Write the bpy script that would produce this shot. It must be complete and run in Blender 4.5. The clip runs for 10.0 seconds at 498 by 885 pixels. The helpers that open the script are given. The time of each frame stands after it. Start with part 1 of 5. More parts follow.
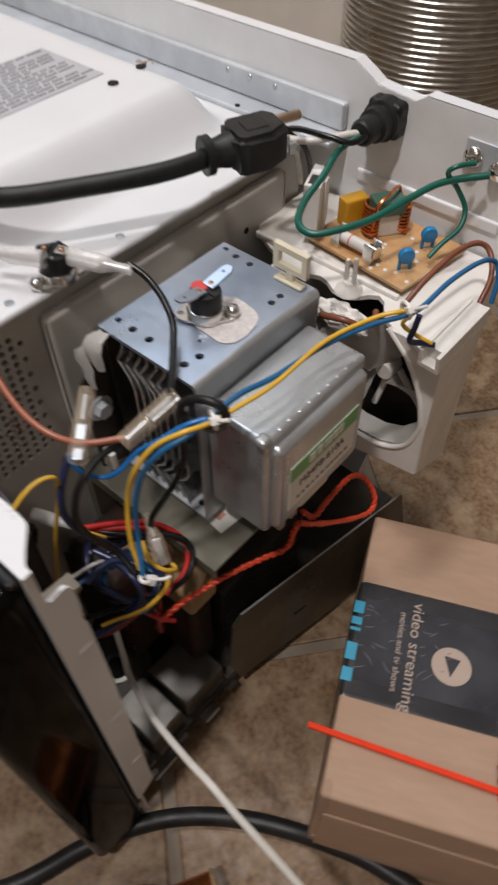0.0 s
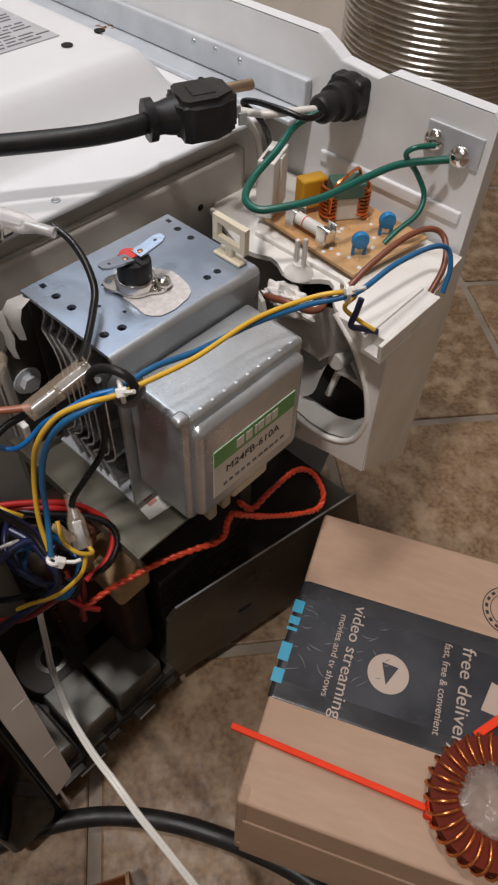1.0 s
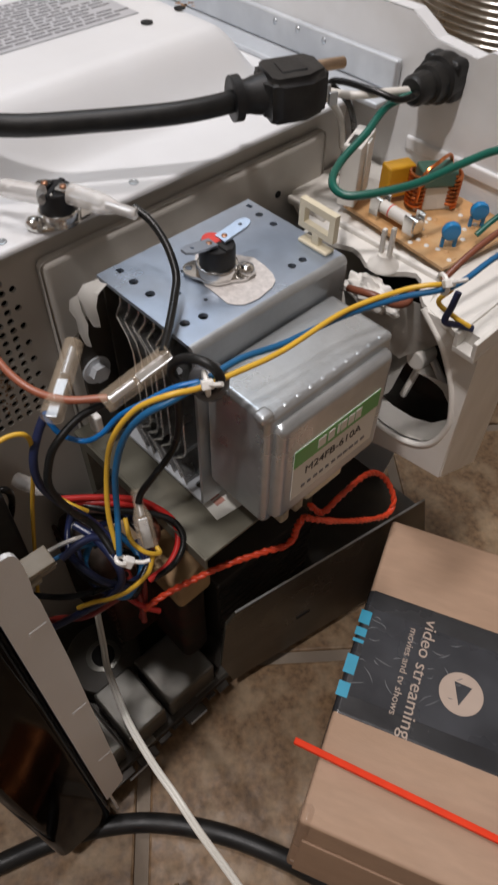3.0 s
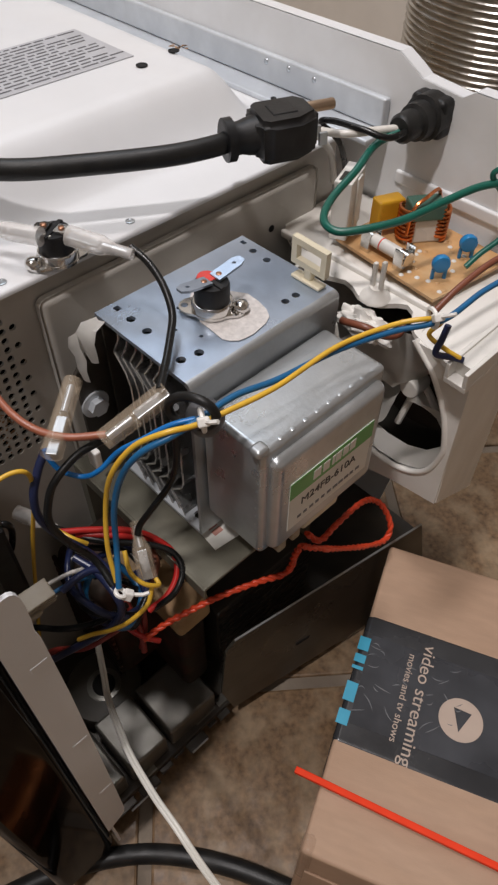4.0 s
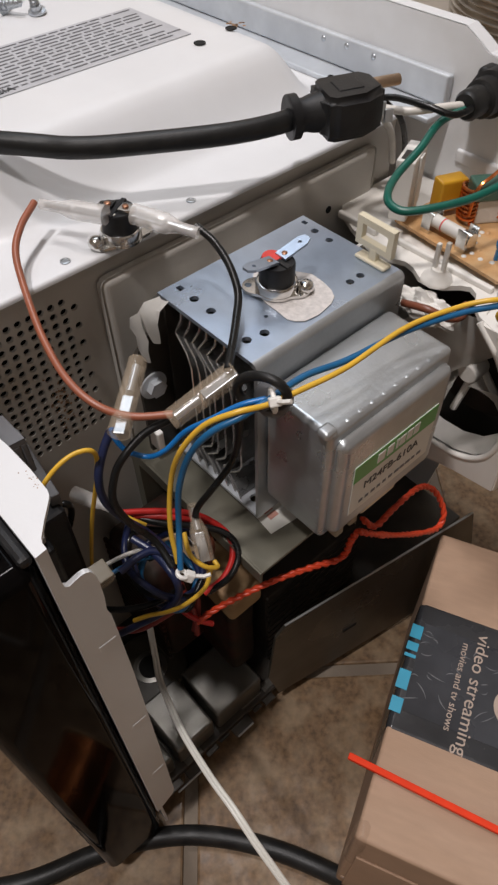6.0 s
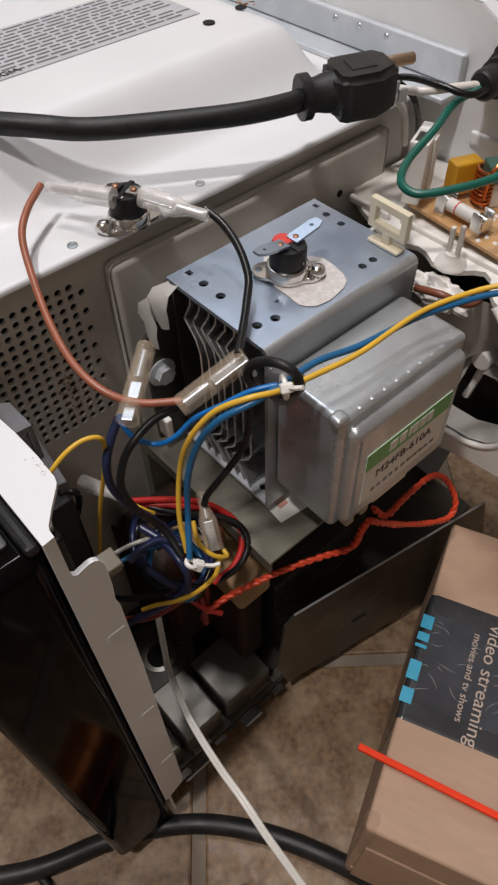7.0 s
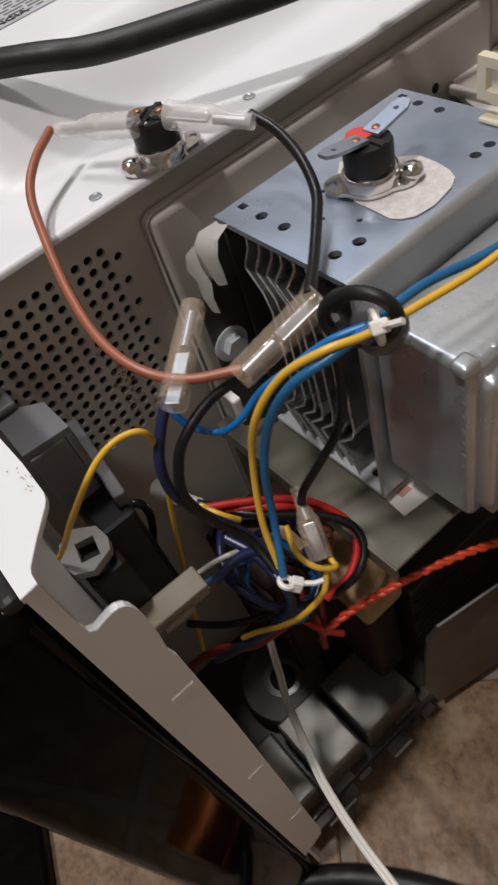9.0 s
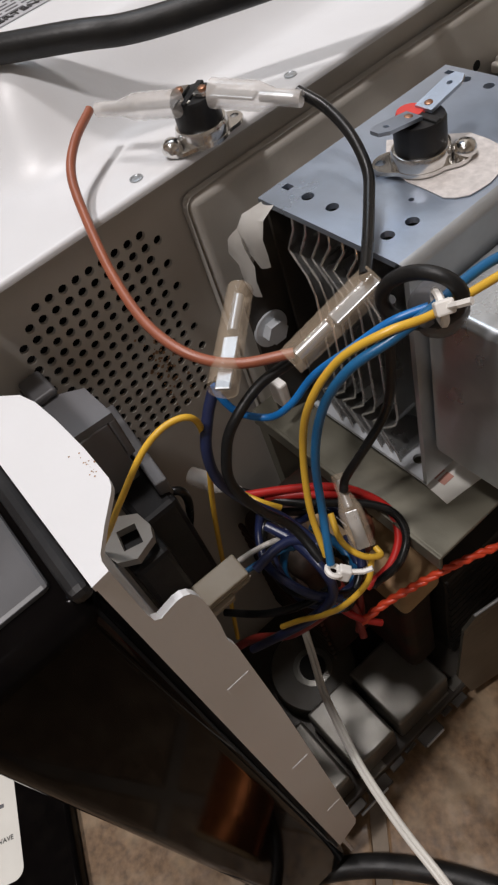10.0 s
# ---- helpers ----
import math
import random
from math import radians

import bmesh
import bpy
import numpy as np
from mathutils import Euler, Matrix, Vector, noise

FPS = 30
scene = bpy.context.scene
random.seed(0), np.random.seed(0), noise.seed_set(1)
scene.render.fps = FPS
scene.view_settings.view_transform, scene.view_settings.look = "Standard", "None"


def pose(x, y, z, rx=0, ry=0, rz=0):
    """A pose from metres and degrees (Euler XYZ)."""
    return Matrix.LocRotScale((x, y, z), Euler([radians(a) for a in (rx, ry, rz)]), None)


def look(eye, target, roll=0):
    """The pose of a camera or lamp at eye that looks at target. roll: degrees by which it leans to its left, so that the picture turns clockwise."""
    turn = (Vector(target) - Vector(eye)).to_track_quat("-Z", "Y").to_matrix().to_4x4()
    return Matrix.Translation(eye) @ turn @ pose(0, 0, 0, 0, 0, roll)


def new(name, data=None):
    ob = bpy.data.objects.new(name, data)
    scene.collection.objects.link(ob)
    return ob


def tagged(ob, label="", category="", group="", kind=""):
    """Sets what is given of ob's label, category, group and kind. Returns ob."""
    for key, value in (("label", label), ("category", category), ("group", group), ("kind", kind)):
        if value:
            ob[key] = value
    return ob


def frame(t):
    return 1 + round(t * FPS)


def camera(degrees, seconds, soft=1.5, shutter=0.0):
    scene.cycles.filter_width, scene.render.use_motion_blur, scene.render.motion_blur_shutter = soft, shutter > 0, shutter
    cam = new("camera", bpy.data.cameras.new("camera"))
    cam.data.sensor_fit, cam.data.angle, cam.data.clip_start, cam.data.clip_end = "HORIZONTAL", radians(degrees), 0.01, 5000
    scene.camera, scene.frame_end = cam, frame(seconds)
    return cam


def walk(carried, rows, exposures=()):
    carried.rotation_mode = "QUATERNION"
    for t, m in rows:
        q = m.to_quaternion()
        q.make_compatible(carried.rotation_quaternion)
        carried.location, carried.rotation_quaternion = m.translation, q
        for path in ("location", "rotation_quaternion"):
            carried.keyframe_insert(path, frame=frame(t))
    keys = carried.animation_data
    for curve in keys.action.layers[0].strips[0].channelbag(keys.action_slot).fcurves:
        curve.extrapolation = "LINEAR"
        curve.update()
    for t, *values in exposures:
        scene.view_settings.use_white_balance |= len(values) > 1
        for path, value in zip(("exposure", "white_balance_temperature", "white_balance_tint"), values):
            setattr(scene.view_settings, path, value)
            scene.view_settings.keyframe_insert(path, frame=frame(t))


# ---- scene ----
cam = camera(40.0, 10.0, 2.3, 0.8)
PATH = [
    (0, (0.05217, 0.01571, 0.45398), (-0.36689, 0.49815, -0.31520), -0.359),
    (0.5, (0.06698, 0.03801, 0.43893), (-0.36460, 0.50231, -0.33448), 1.193),
    (1, (0.07275, 0.03911, 0.43659), (-0.34881, 0.52465, -0.32926), 2.781),
    (1.5, (0.06266, 0.03194, 0.43187), (-0.37249, 0.50986, -0.33118), 3.676),
    (2, (0.06234, 0.03371, 0.43123), (-0.37692, 0.50632, -0.33278), 3.238),
    (2.5, (0.05444, 0.03526, 0.41866), (-0.35963, 0.47891, -0.37615), 2.859),
    (3, (0.05302, 0.03506, 0.42339), (-0.40464, 0.48216, -0.34515), 1.231),
    (4.5, (0.05327, 0.03708, 0.43137), (-0.42074, 0.50058, -0.31729), 0.270),
    (5, (0.04409, 0.02492, 0.43187), (-0.43975, 0.47848, -0.31658), 0.612),
    (5.5, (0.04437, 0.02554, 0.42905), (-0.44339, 0.46603, -0.32465), -0.433),
    (7, (0.04129, 0.02641, 0.42262), (-0.44686, 0.43779, -0.34710), -1.925),
    (7.5, (0.04304, 0.03110, 0.41993), (-0.43961, 0.43965, -0.35475), -2.670),
    (8, (0.03261, 0.02988, 0.41785), (-0.46673, 0.39077, -0.36981), -7.339),
    (8.5, (0.02736, 0.05015, 0.40356), (-0.54150, 0.32866, -0.37028), -18.099),
    (9, (0.01864, 0.05687, 0.37162), (-0.58350, 0.31995, -0.38219), -21.074),
    (9.5, (0.01214, 0.04851, 0.37255), (-0.58836, 0.29915, -0.38678), -22.291),
    (10, (0.01070, 0.04954, 0.37076), (-0.59295, 0.29270, -0.38851), -22.423),
]
walk(cam, [(t, look(eye, target, roll)) for t, eye, target, roll in PATH])
FLOOR = -0.020

# ---- world, lamp, exposure ----
world = bpy.data.worlds.new("world")
scene.world = world
world.use_nodes = True
world.node_tree.nodes["Background"].inputs[0].default_value = (0.9, 0.93, 1.0, 1)
world.node_tree.nodes["Background"].inputs[1].default_value = 0.09
scene.view_settings.exposure = -0.07


def area_lamp(name, eye, target, size, power, colour):
    data = bpy.data.lights.new(name, "AREA")
    data.shape, data.size, data.energy, data.color = "DISK", size, power, colour
    ob = new(name, data)
    ob.matrix_world = look(eye, target)
    return ob


area_lamp("room_lamp_light", (0.00, -0.55, 2.20), (-0.15, 0.15, 0.2), 0.15, 25.0, (1.0, 0.945, 0.940))
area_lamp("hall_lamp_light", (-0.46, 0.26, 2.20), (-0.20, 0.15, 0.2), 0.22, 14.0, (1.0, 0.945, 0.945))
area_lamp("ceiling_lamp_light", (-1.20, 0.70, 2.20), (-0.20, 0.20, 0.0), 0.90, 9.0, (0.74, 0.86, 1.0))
# broad fill added at the front right, no such lamp is known
area_lamp("front_fill_light", (0.90, -1.30, 2.25), (-0.10, 0.15, 0.1), 1.0, 4.0, (1.0, 0.955, 0.96))


# ---- materials ----
def material(name, colour, rough=0.5, metal=0.0, vary=0.08, scale=60.0, bump=0.0, bump_scale=300.0, rough_vary=0.08,
             tint=None, tint_scale=14.0, tint_amount=0.0, coat=0.0, transmission=0.0, stretch=None, alpha=1.0, island=0.0, spec=None):
    mat = bpy.data.materials.new(name)
    mat.use_nodes = True
    nodes, links = mat.node_tree.nodes, mat.node_tree.links
    bsdf = nodes["Principled BSDF"]
    coord = nodes.new("ShaderNodeTexCoord")
    mapping = nodes.new("ShaderNodeMapping")
    links.new(coord.outputs["Object"], mapping.inputs["Vector"])
    if island:
        shift_info = nodes.new("ShaderNodeObjectInfo")
        shift_mul = nodes.new("ShaderNodeVectorMath")
        shift_mul.operation = "SCALE"
        shift_mul.inputs[0].default_value = (3.1, 5.7, 0.0)
        links.new(shift_info.outputs["Random"], shift_mul.inputs["Scale"])
        links.new(shift_mul.outputs["Vector"], mapping.inputs["Location"])
    if stretch:
        mapping.inputs["Scale"].default_value = stretch

    def noise_node(s, detail=5.0):
        n = nodes.new("ShaderNodeTexNoise")
        n.inputs["Scale"].default_value, n.inputs["Detail"].default_value = s, detail
        links.new(mapping.outputs["Vector"], n.inputs["Vector"])
        return n

    def ramp(source, lo, hi, a=0.3, b=0.7):
        r = nodes.new("ShaderNodeMapRange")
        r.inputs["From Min"].default_value, r.inputs["From Max"].default_value = a, b
        r.inputs["To Min"].default_value, r.inputs["To Max"].default_value = lo, hi
        links.new(source, r.inputs["Value"])
        return r.outputs["Result"]

    fine = noise_node(scale)
    value = nodes.new("ShaderNodeHueSaturation")
    value.inputs["Color"].default_value = (*colour, 1)
    level = ramp(fine.outputs["Fac"], 1 - vary, 1 + vary)
    if island:
        info = nodes.new("ShaderNodeObjectInfo")
        extra = nodes.new("ShaderNodeMath")
        extra.operation = "MULTIPLY"
        links.new(level, extra.inputs[0])
        links.new(ramp(info.outputs["Random"], 1 - island, 1 + island, 0.0, 1.0), extra.inputs[1])
        level = extra.outputs[0]
    links.new(level, value.inputs["Value"])
    out = value.outputs["Color"]
    if tint:
        mix = nodes.new("ShaderNodeMix")
        mix.data_type = "RGBA"
        mix.inputs["B"].default_value = (*tint, 1)
        links.new(out, mix.inputs["A"])
        links.new(ramp(noise_node(tint_scale, 8.0).outputs["Fac"], 0.0, tint_amount, 0.45, 0.68), mix.inputs["Factor"])
        out = mix.outputs["Result"]
    links.new(out, bsdf.inputs["Base Color"])
    links.new(ramp(noise_node(scale * 0.37).outputs["Fac"], max(rough - rough_vary, 0.02), min(rough + rough_vary, 1.0)), bsdf.inputs["Roughness"])
    bsdf.inputs["Metallic"].default_value = metal
    bsdf.inputs["Coat Weight"].default_value = coat
    bsdf.inputs["Transmission Weight"].default_value = transmission
    bsdf.inputs["Alpha"].default_value = alpha
    if spec is not None:
        bsdf.inputs["Specular IOR Level"].default_value = spec
    if bump:
        b = nodes.new("ShaderNodeBump")
        b.inputs["Strength"].default_value, b.inputs["Distance"].default_value = bump, 0.001
        links.new(noise_node(bump_scale, 6.0).outputs["Fac"], b.inputs["Height"])
        links.new(b.outputs["Normal"], bsdf.inputs["Normal"])
    return mat


enamel = material("white_enamel", (0.70, 0.71, 0.725), 0.42, vary=0.03, scale=25, tint=(0.62, 0.58, 0.52), tint_scale=9, tint_amount=0.25, bump=0.04, bump_scale=900)
cavity_grey = material("cavity_enamel", (0.52, 0.495, 0.455), 0.40, vary=0.05, scale=40, tint=(0.43, 0.385, 0.325), tint_scale=16, tint_amount=0.4, bump=0.05, bump_scale=700)
rear_white = material("rear_white", (0.80, 0.81, 0.82), 0.38, vary=0.04, scale=30, tint=(0.55, 0.52, 0.48), tint_scale=20, tint_amount=0.3, bump=0.04, bump_scale=800)
galvanised = material("galvanised", (0.52, 0.55, 0.58), 0.36, 0.85, vary=0.10, scale=120, tint=(0.40, 0.44, 0.50), tint_scale=35, tint_amount=0.6, bump=0.06, bump_scale=500)
zinc_blue = material("zinc_blue", (0.46, 0.54, 0.66), 0.30, 0.8, vary=0.07, scale=90, tint=(0.36, 0.42, 0.52), tint_scale=30, tint_amount=0.6, bump=0.05, bump_scale=600)
zinc_grey = material("zinc_grey", (0.49, 0.515, 0.535), 0.32, 0.75, vary=0.10, scale=90, tint=(0.34, 0.36, 0.37), tint_scale=22, tint_amount=0.55, bump=0.06, bump_scale=600)
fin_metal = material("fin_aluminium", (0.66, 0.66, 0.65), 0.24, 0.85, vary=0.10, scale=150, bump=0.08, bump_scale=400)
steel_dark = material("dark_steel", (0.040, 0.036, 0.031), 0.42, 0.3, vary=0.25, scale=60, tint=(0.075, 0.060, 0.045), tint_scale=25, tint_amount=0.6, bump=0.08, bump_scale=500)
steel_base = material("base_steel", (0.210, 0.205, 0.185), 0.32, 0.55, vary=0.12, scale=60, tint=(0.070, 0.054, 0.038), tint_scale=22, tint_amount=0.5, bump=0.03, bump_scale=400)
khaki_steel = material("khaki_steel", (0.155, 0.148, 0.115), 0.42, 0.35, vary=0.10, scale=60, tint=(0.15, 0.135, 0.10), tint_scale=22, tint_amount=0.6, bump=0.05, bump_scale=500)
chrome = material("bright_screw", (0.72, 0.71, 0.69), 0.18, 1.0, vary=0.06, scale=200)
black_plastic = material("black_plastic", (0.011, 0.011, 0.012), 0.42, spec=0.3, vary=0.2, scale=120, bump=0.08, bump_scale=900, tint=(0.035, 0.034, 0.032), tint_scale=60, tint_amount=0.5)
black_gloss = material("black_gloss", (0.003, 0.0025, 0.0025), 0.06, vary=0.2, scale=60, rough_vary=0.02, spec=0.04, tint=(0.007, 0.006, 0.005), tint_scale=120, tint_amount=0.3)
grey_black = material("grey_black", (0.10, 0.10, 0.105), 0.35, vary=0.1, scale=60, tint=(0.05, 0.05, 0.05), tint_scale=40, tint_amount=0.5)
rubber = material("rubber", (0.012, 0.012, 0.012), 0.42, spec=0.3, vary=0.2, scale=140, bump=0.1, bump_scale=800, tint=(0.025, 0.024, 0.022), tint_scale=90, tint_amount=0.5)
plastic_white = material("white_plastic", (0.76, 0.735, 0.69), 0.45, vary=0.04, scale=50, tint=(0.55, 0.50, 0.42), tint_scale=18, tint_amount=0.4, bump=0.04, bump_scale=600)
plastic_cream = material("cream_plastic", (0.66, 0.60, 0.45), 0.42, vary=0.05, scale=80)
plastic_grey = material("grey_plastic", (0.135, 0.135, 0.142), 0.42, vary=0.06, scale=70)
nylon = material("white_nylon", (0.78, 0.76, 0.72), 0.4, vary=0.04, scale=80)
vinyl = material("clear_vinyl", (0.92, 0.88, 0.84), 0.06, vary=0.06, scale=120, alpha=0.36, bump=0.35, bump_scale=160, coat=0.6)
vinyl_dull = material("yellowed_vinyl", (0.84, 0.68, 0.50), 0.05, vary=0.08, scale=120, alpha=0.19, bump=0.4, bump_scale=160, coat=0.7)
wire_brown = material("wire_brown", (0.30, 0.095, 0.050), 0.38, vary=0.1, scale=120)
wire_brown_dark = material("wire_brown_dark", (0.20, 0.065, 0.035), 0.38, vary=0.1, scale=120)
wire_black = material("wire_black", (0.008, 0.008, 0.008), 0.3, spec=0.35, vary=0.15, scale=120)
wire_blue = material("wire_blue", (0.008, 0.155, 0.46), 0.35, vary=0.1, scale=120)
wire_blue_dark = material("wire_blue_dark", (0.012, 0.115, 0.27), 0.36, vary=0.12, scale=120)
wire_navy = material("wire_navy", (0.012, 0.018, 0.06), 0.36, vary=0.15, scale=120)
wire_yellow = material("wire_yellow", (0.70, 0.42, 0.040), 0.38, vary=0.08, scale=120)
wire_green = material("wire_green", (0.006, 0.105, 0.075), 0.34, vary=0.1, scale=120)
wire_red = material("wire_red", (0.42, 0.018, 0.015), 0.36, vary=0.1, scale=120)
wire_red_dark = material("wire_red_dark", (0.20, 0.02, 0.015), 0.4, vary=0.1, scale=120)
wire_white = material("wire_white", (0.66, 0.63, 0.58), 0.4, vary=0.06, scale=120)
cord_red = material("cord_red", (0.60, 0.055, 0.018), 0.4, vary=0.1, scale=150)
cable_white = material("cable_white", (0.60, 0.58, 0.53), 0.36, vary=0.05, scale=120)
copper = material("copper_wire", (0.62, 0.20, 0.065), 0.24, 0.9, vary=0.12, scale=200)
pcb_tan = material("pcb_tan", (0.53, 0.30, 0.13), 0.45, vary=0.12, scale=180, tint=(0.52, 0.36, 0.20), tint_scale=90, tint_amount=0.7)
cap_yellow = material("yellow_epoxy", (0.62, 0.32, 0.02), 0.35, vary=0.05, scale=100)
cap_blue = material("blue_epoxy", (0.015, 0.20, 0.46), 0.3, vary=0.05, scale=100)
core_green = material("green_core", (0.06, 0.13, 0.10), 0.4, vary=0.12, scale=120)
ceramic = material("ceramic", (0.68, 0.66, 0.62), 0.3, vary=0.05, scale=100)
paper_tan = material("tan_paper", (0.36, 0.245, 0.125), 0.6, vary=0.12, scale=60, tint=(0.20, 0.10, 0.045), tint_scale=45, tint_amount=0.6, bump=0.08, bump_scale=300)
red_dot = material("red_dot", (0.60, 0.05, 0.04), 0.5, vary=0.1, scale=200)
mica = material("white_paste", (0.56, 0.53, 0.51), 0.6, 0.0, vary=0.15, scale=500, bump=0.2, bump_scale=900)
label_white = material("label_white", (0.72, 0.71, 0.66), 0.4, vary=0.03, scale=60)
label_green = material("label_green", (0.10, 0.36, 0.09), 0.4, vary=0.05, scale=60)
label_silver = material("label_silver", (0.52, 0.53, 0.56), 0.38, 0.2, vary=0.06, scale=60)
ink_grey = material("ink_grey", (0.12, 0.12, 0.13), 0.5, vary=0.05)
ink_black = material("ink_black", (0.02, 0.02, 0.02), 0.5, vary=0.05)
ink_pale = material("ink_pale", (0.42, 0.33, 0.27), 0.45, vary=0.06)
ink_blue = material("ink_blue", (0.03, 0.30, 0.46), 0.45, vary=0.06)
ink_red = material("ink_red", (0.50, 0.25, 0.2), 0.5, vary=0.05)
cardboard = material("cardboard", (0.395, 0.262, 0.178), 0.72, vary=0.06, scale=70, tint=(0.34, 0.222, 0.148), tint_scale=12, tint_amount=0.5, bump=0.10, bump_scale=420, stretch=(1, 4, 1))
band_black = material("printed_band", (0.030, 0.031, 0.034), 0.30, vary=0.12, scale=60, rough_vary=0.15, bump=0.15, bump_scale=120)
red_plastic = material("red_plastic", (0.74, 0.045, 0.010), 0.6, spec=0.2, vary=0.06, scale=100)
grout = material("grout", (0.205, 0.165, 0.125), 0.8, vary=0.15, scale=120, tint=(0.10, 0.075, 0.055), tint_scale=30, tint_amount=0.6, bump=0.15, bump_scale=500)
tile_stone = material("stone_tile", (0.150, 0.092, 0.049), 0.50, spec=0.35, vary=0.40, scale=260, rough_vary=0.18, tint=(0.330, 0.246, 0.158), tint_scale=52, tint_amount=0.62, bump=0.24, bump_scale=170, island=0.14)
wall_paint = material("wall_paint", (0.74, 0.69, 0.62), 0.7, vary=0.04, scale=20, bump=0.06, bump_scale=300)
foil = material("aluminium_foil", (0.66, 0.64, 0.60), 0.34, 1.0, vary=0.10, scale=60, bump=0.25, bump_scale=90)
rust = material("rust", (0.34, 0.20, 0.11), 0.8, vary=0.3, scale=300)


block_cream = material("aged_cream_plastic", (0.37, 0.32, 0.24), 0.45, vary=0.08, scale=80, tint=(0.24, 0.18, 0.12), tint_scale=70, tint_amount=0.4)
varnish = material("coil_varnish", (0.026, 0.019, 0.014), 0.6, spec=0.2, vary=0.3, scale=80, tint=(0.085, 0.016, 0.010), tint_scale=50, tint_amount=0.5, bump=0.15, bump_scale=200)


# ---- mesh helpers ----
def part(name, bm, mat, parent=None, label="", smooth=False):
    me = bpy.data.meshes.new(name)
    bmesh.ops.recalc_face_normals(bm, faces=bm.faces[:])
    bm.to_mesh(me)
    bm.free()
    me.materials.append(mat)
    if smooth:
        for p in me.polygons:
            p.use_smooth = True
        me.set_sharp_from_angle(angle=radians(46))
    ob = new(name, me)
    if smooth and len(me.polygons) < 600:
        even = ob.modifiers.new("even_normals", "WEIGHTED_NORMAL")
        even.keep_sharp = True
    if parent:
        ob.parent = parent
    if label:
        tagged(ob, label)
    return ob


def thing(name, label, category, at=(0, 0, 0), group="", kind=""):
    ob = new(name)
    ob.empty_display_size = 0.02
    ob.location = at
    return tagged(ob, label, category, group, kind)


def box(x0, x1, y0, y1, z0, z1, bevel=0.0, seg=2, bm=None, m=None):
    own = bmesh.new()
    bmesh.ops.create_cube(own, size=1.0, matrix=Matrix.Translation(((x0 + x1) / 2, (y0 + y1) / 2, (z0 + z1) / 2)) @ Matrix.Diagonal((x1 - x0, y1 - y0, z1 - z0, 1)))
    if bevel:
        bmesh.ops.bevel(own, geom=own.edges[:], offset=bevel, segments=seg, affect="EDGES", profile=0.5)
    if m is not None:
        own.transform(m)
    return merge(bm, own)


def merge(bm, own):
    if bm is None:
        return own
    me = bpy.data.meshes.new("t")
    own.to_mesh(me)
    own.free()
    bm.from_mesh(me)
    bpy.data.meshes.remove(me)
    return bm


def cyl(p0, p1, r0, r1=None, n=20, bevel=0.0, bm=None):
    p0, p1 = Vector(p0), Vector(p1)
    own = bmesh.new()
    d = p1 - p0
    bmesh.ops.create_cone(own, cap_ends=True, segments=n, radius1=r0, radius2=r0 if r1 is None else r1, depth=d.length,
                          matrix=Matrix.Translation((p0 + p1) / 2) @ d.to_track_quat("Z", "Y").to_matrix().to_4x4())
    if bevel:
        rim = [e for e in own.edges if any(len(f.verts) > 4 for f in e.link_faces)]
        bmesh.ops.bevel(own, geom=rim, offset=bevel, segments=2, affect="EDGES", profile=0.5)
    return merge(bm, own)


def lathe(profile, m, n=28, bm=None):
    """A turned body: rows of radius and height, closed at both ends."""
    own = bmesh.new()
    rings = []
    for r, h in profile:
        rings.append([own.verts.new(m @ Vector((r * math.cos(2 * math.pi * k / n), r * math.sin(2 * math.pi * k / n), h))) for k in range(n)])
    for a, b in zip(rings, rings[1:]):
        for k in range(n):
            own.faces.new((a[k], a[(k + 1) % n], b[(k + 1) % n], b[k]))
    own.faces.new(rings[0][::-1])
    own.faces.new(rings[-1])
    return merge(bm, own)


def spline(points, steps=7):
    pts = [Vector(p) for p in points]
    pts = [pts[0] * 2 - pts[1], *pts, pts[-1] * 2 - pts[-2]]
    out = []
    for a, b, c, d in zip(pts, pts[1:], pts[2:], pts[3:]):
        for k in range(steps):
            t = k / steps
            out.append(0.5 * (2 * b + (c - a) * t + (2 * a - 5 * b + 4 * c - d) * t * t + (3 * b - a - 3 * c + d) * t ** 3))
    out.append(pts[-2])
    return out


def sweep(path, r, n=10, bm=None, radii=None):
    """A round tube along a path of points."""
    own = bmesh.new()
    rings, normal = [], None
    for k, p in enumerate(path):
        d = (path[min(k + 1, len(path) - 1)] - path[max(k - 1, 0)]).normalized()
        if normal is None:
            normal = d.orthogonal().normalized()
        normal = (normal - d * normal.dot(d)).normalized()
        side = d.cross(normal)
        rad = radii[k] if radii else r
        rings.append([own.verts.new(p + (normal * math.cos(2 * math.pi * j / n) + side * math.sin(2 * math.pi * j / n)) * rad) for j in range(n)])
    for a, b in zip(rings, rings[1:]):
        for j in range(n):
            own.faces.new((a[j], a[(j + 1) % n], b[(j + 1) % n], b[j]))
    own.faces.new(rings[0][::-1])
    own.faces.new(rings[-1])
    return merge(bm, own)


def circle(cx, cy, r, n=12):
    return [(cx + r * math.cos(2 * math.pi * k / n), cy + r * math.sin(2 * math.pi * k / n)) for k in range(n)]


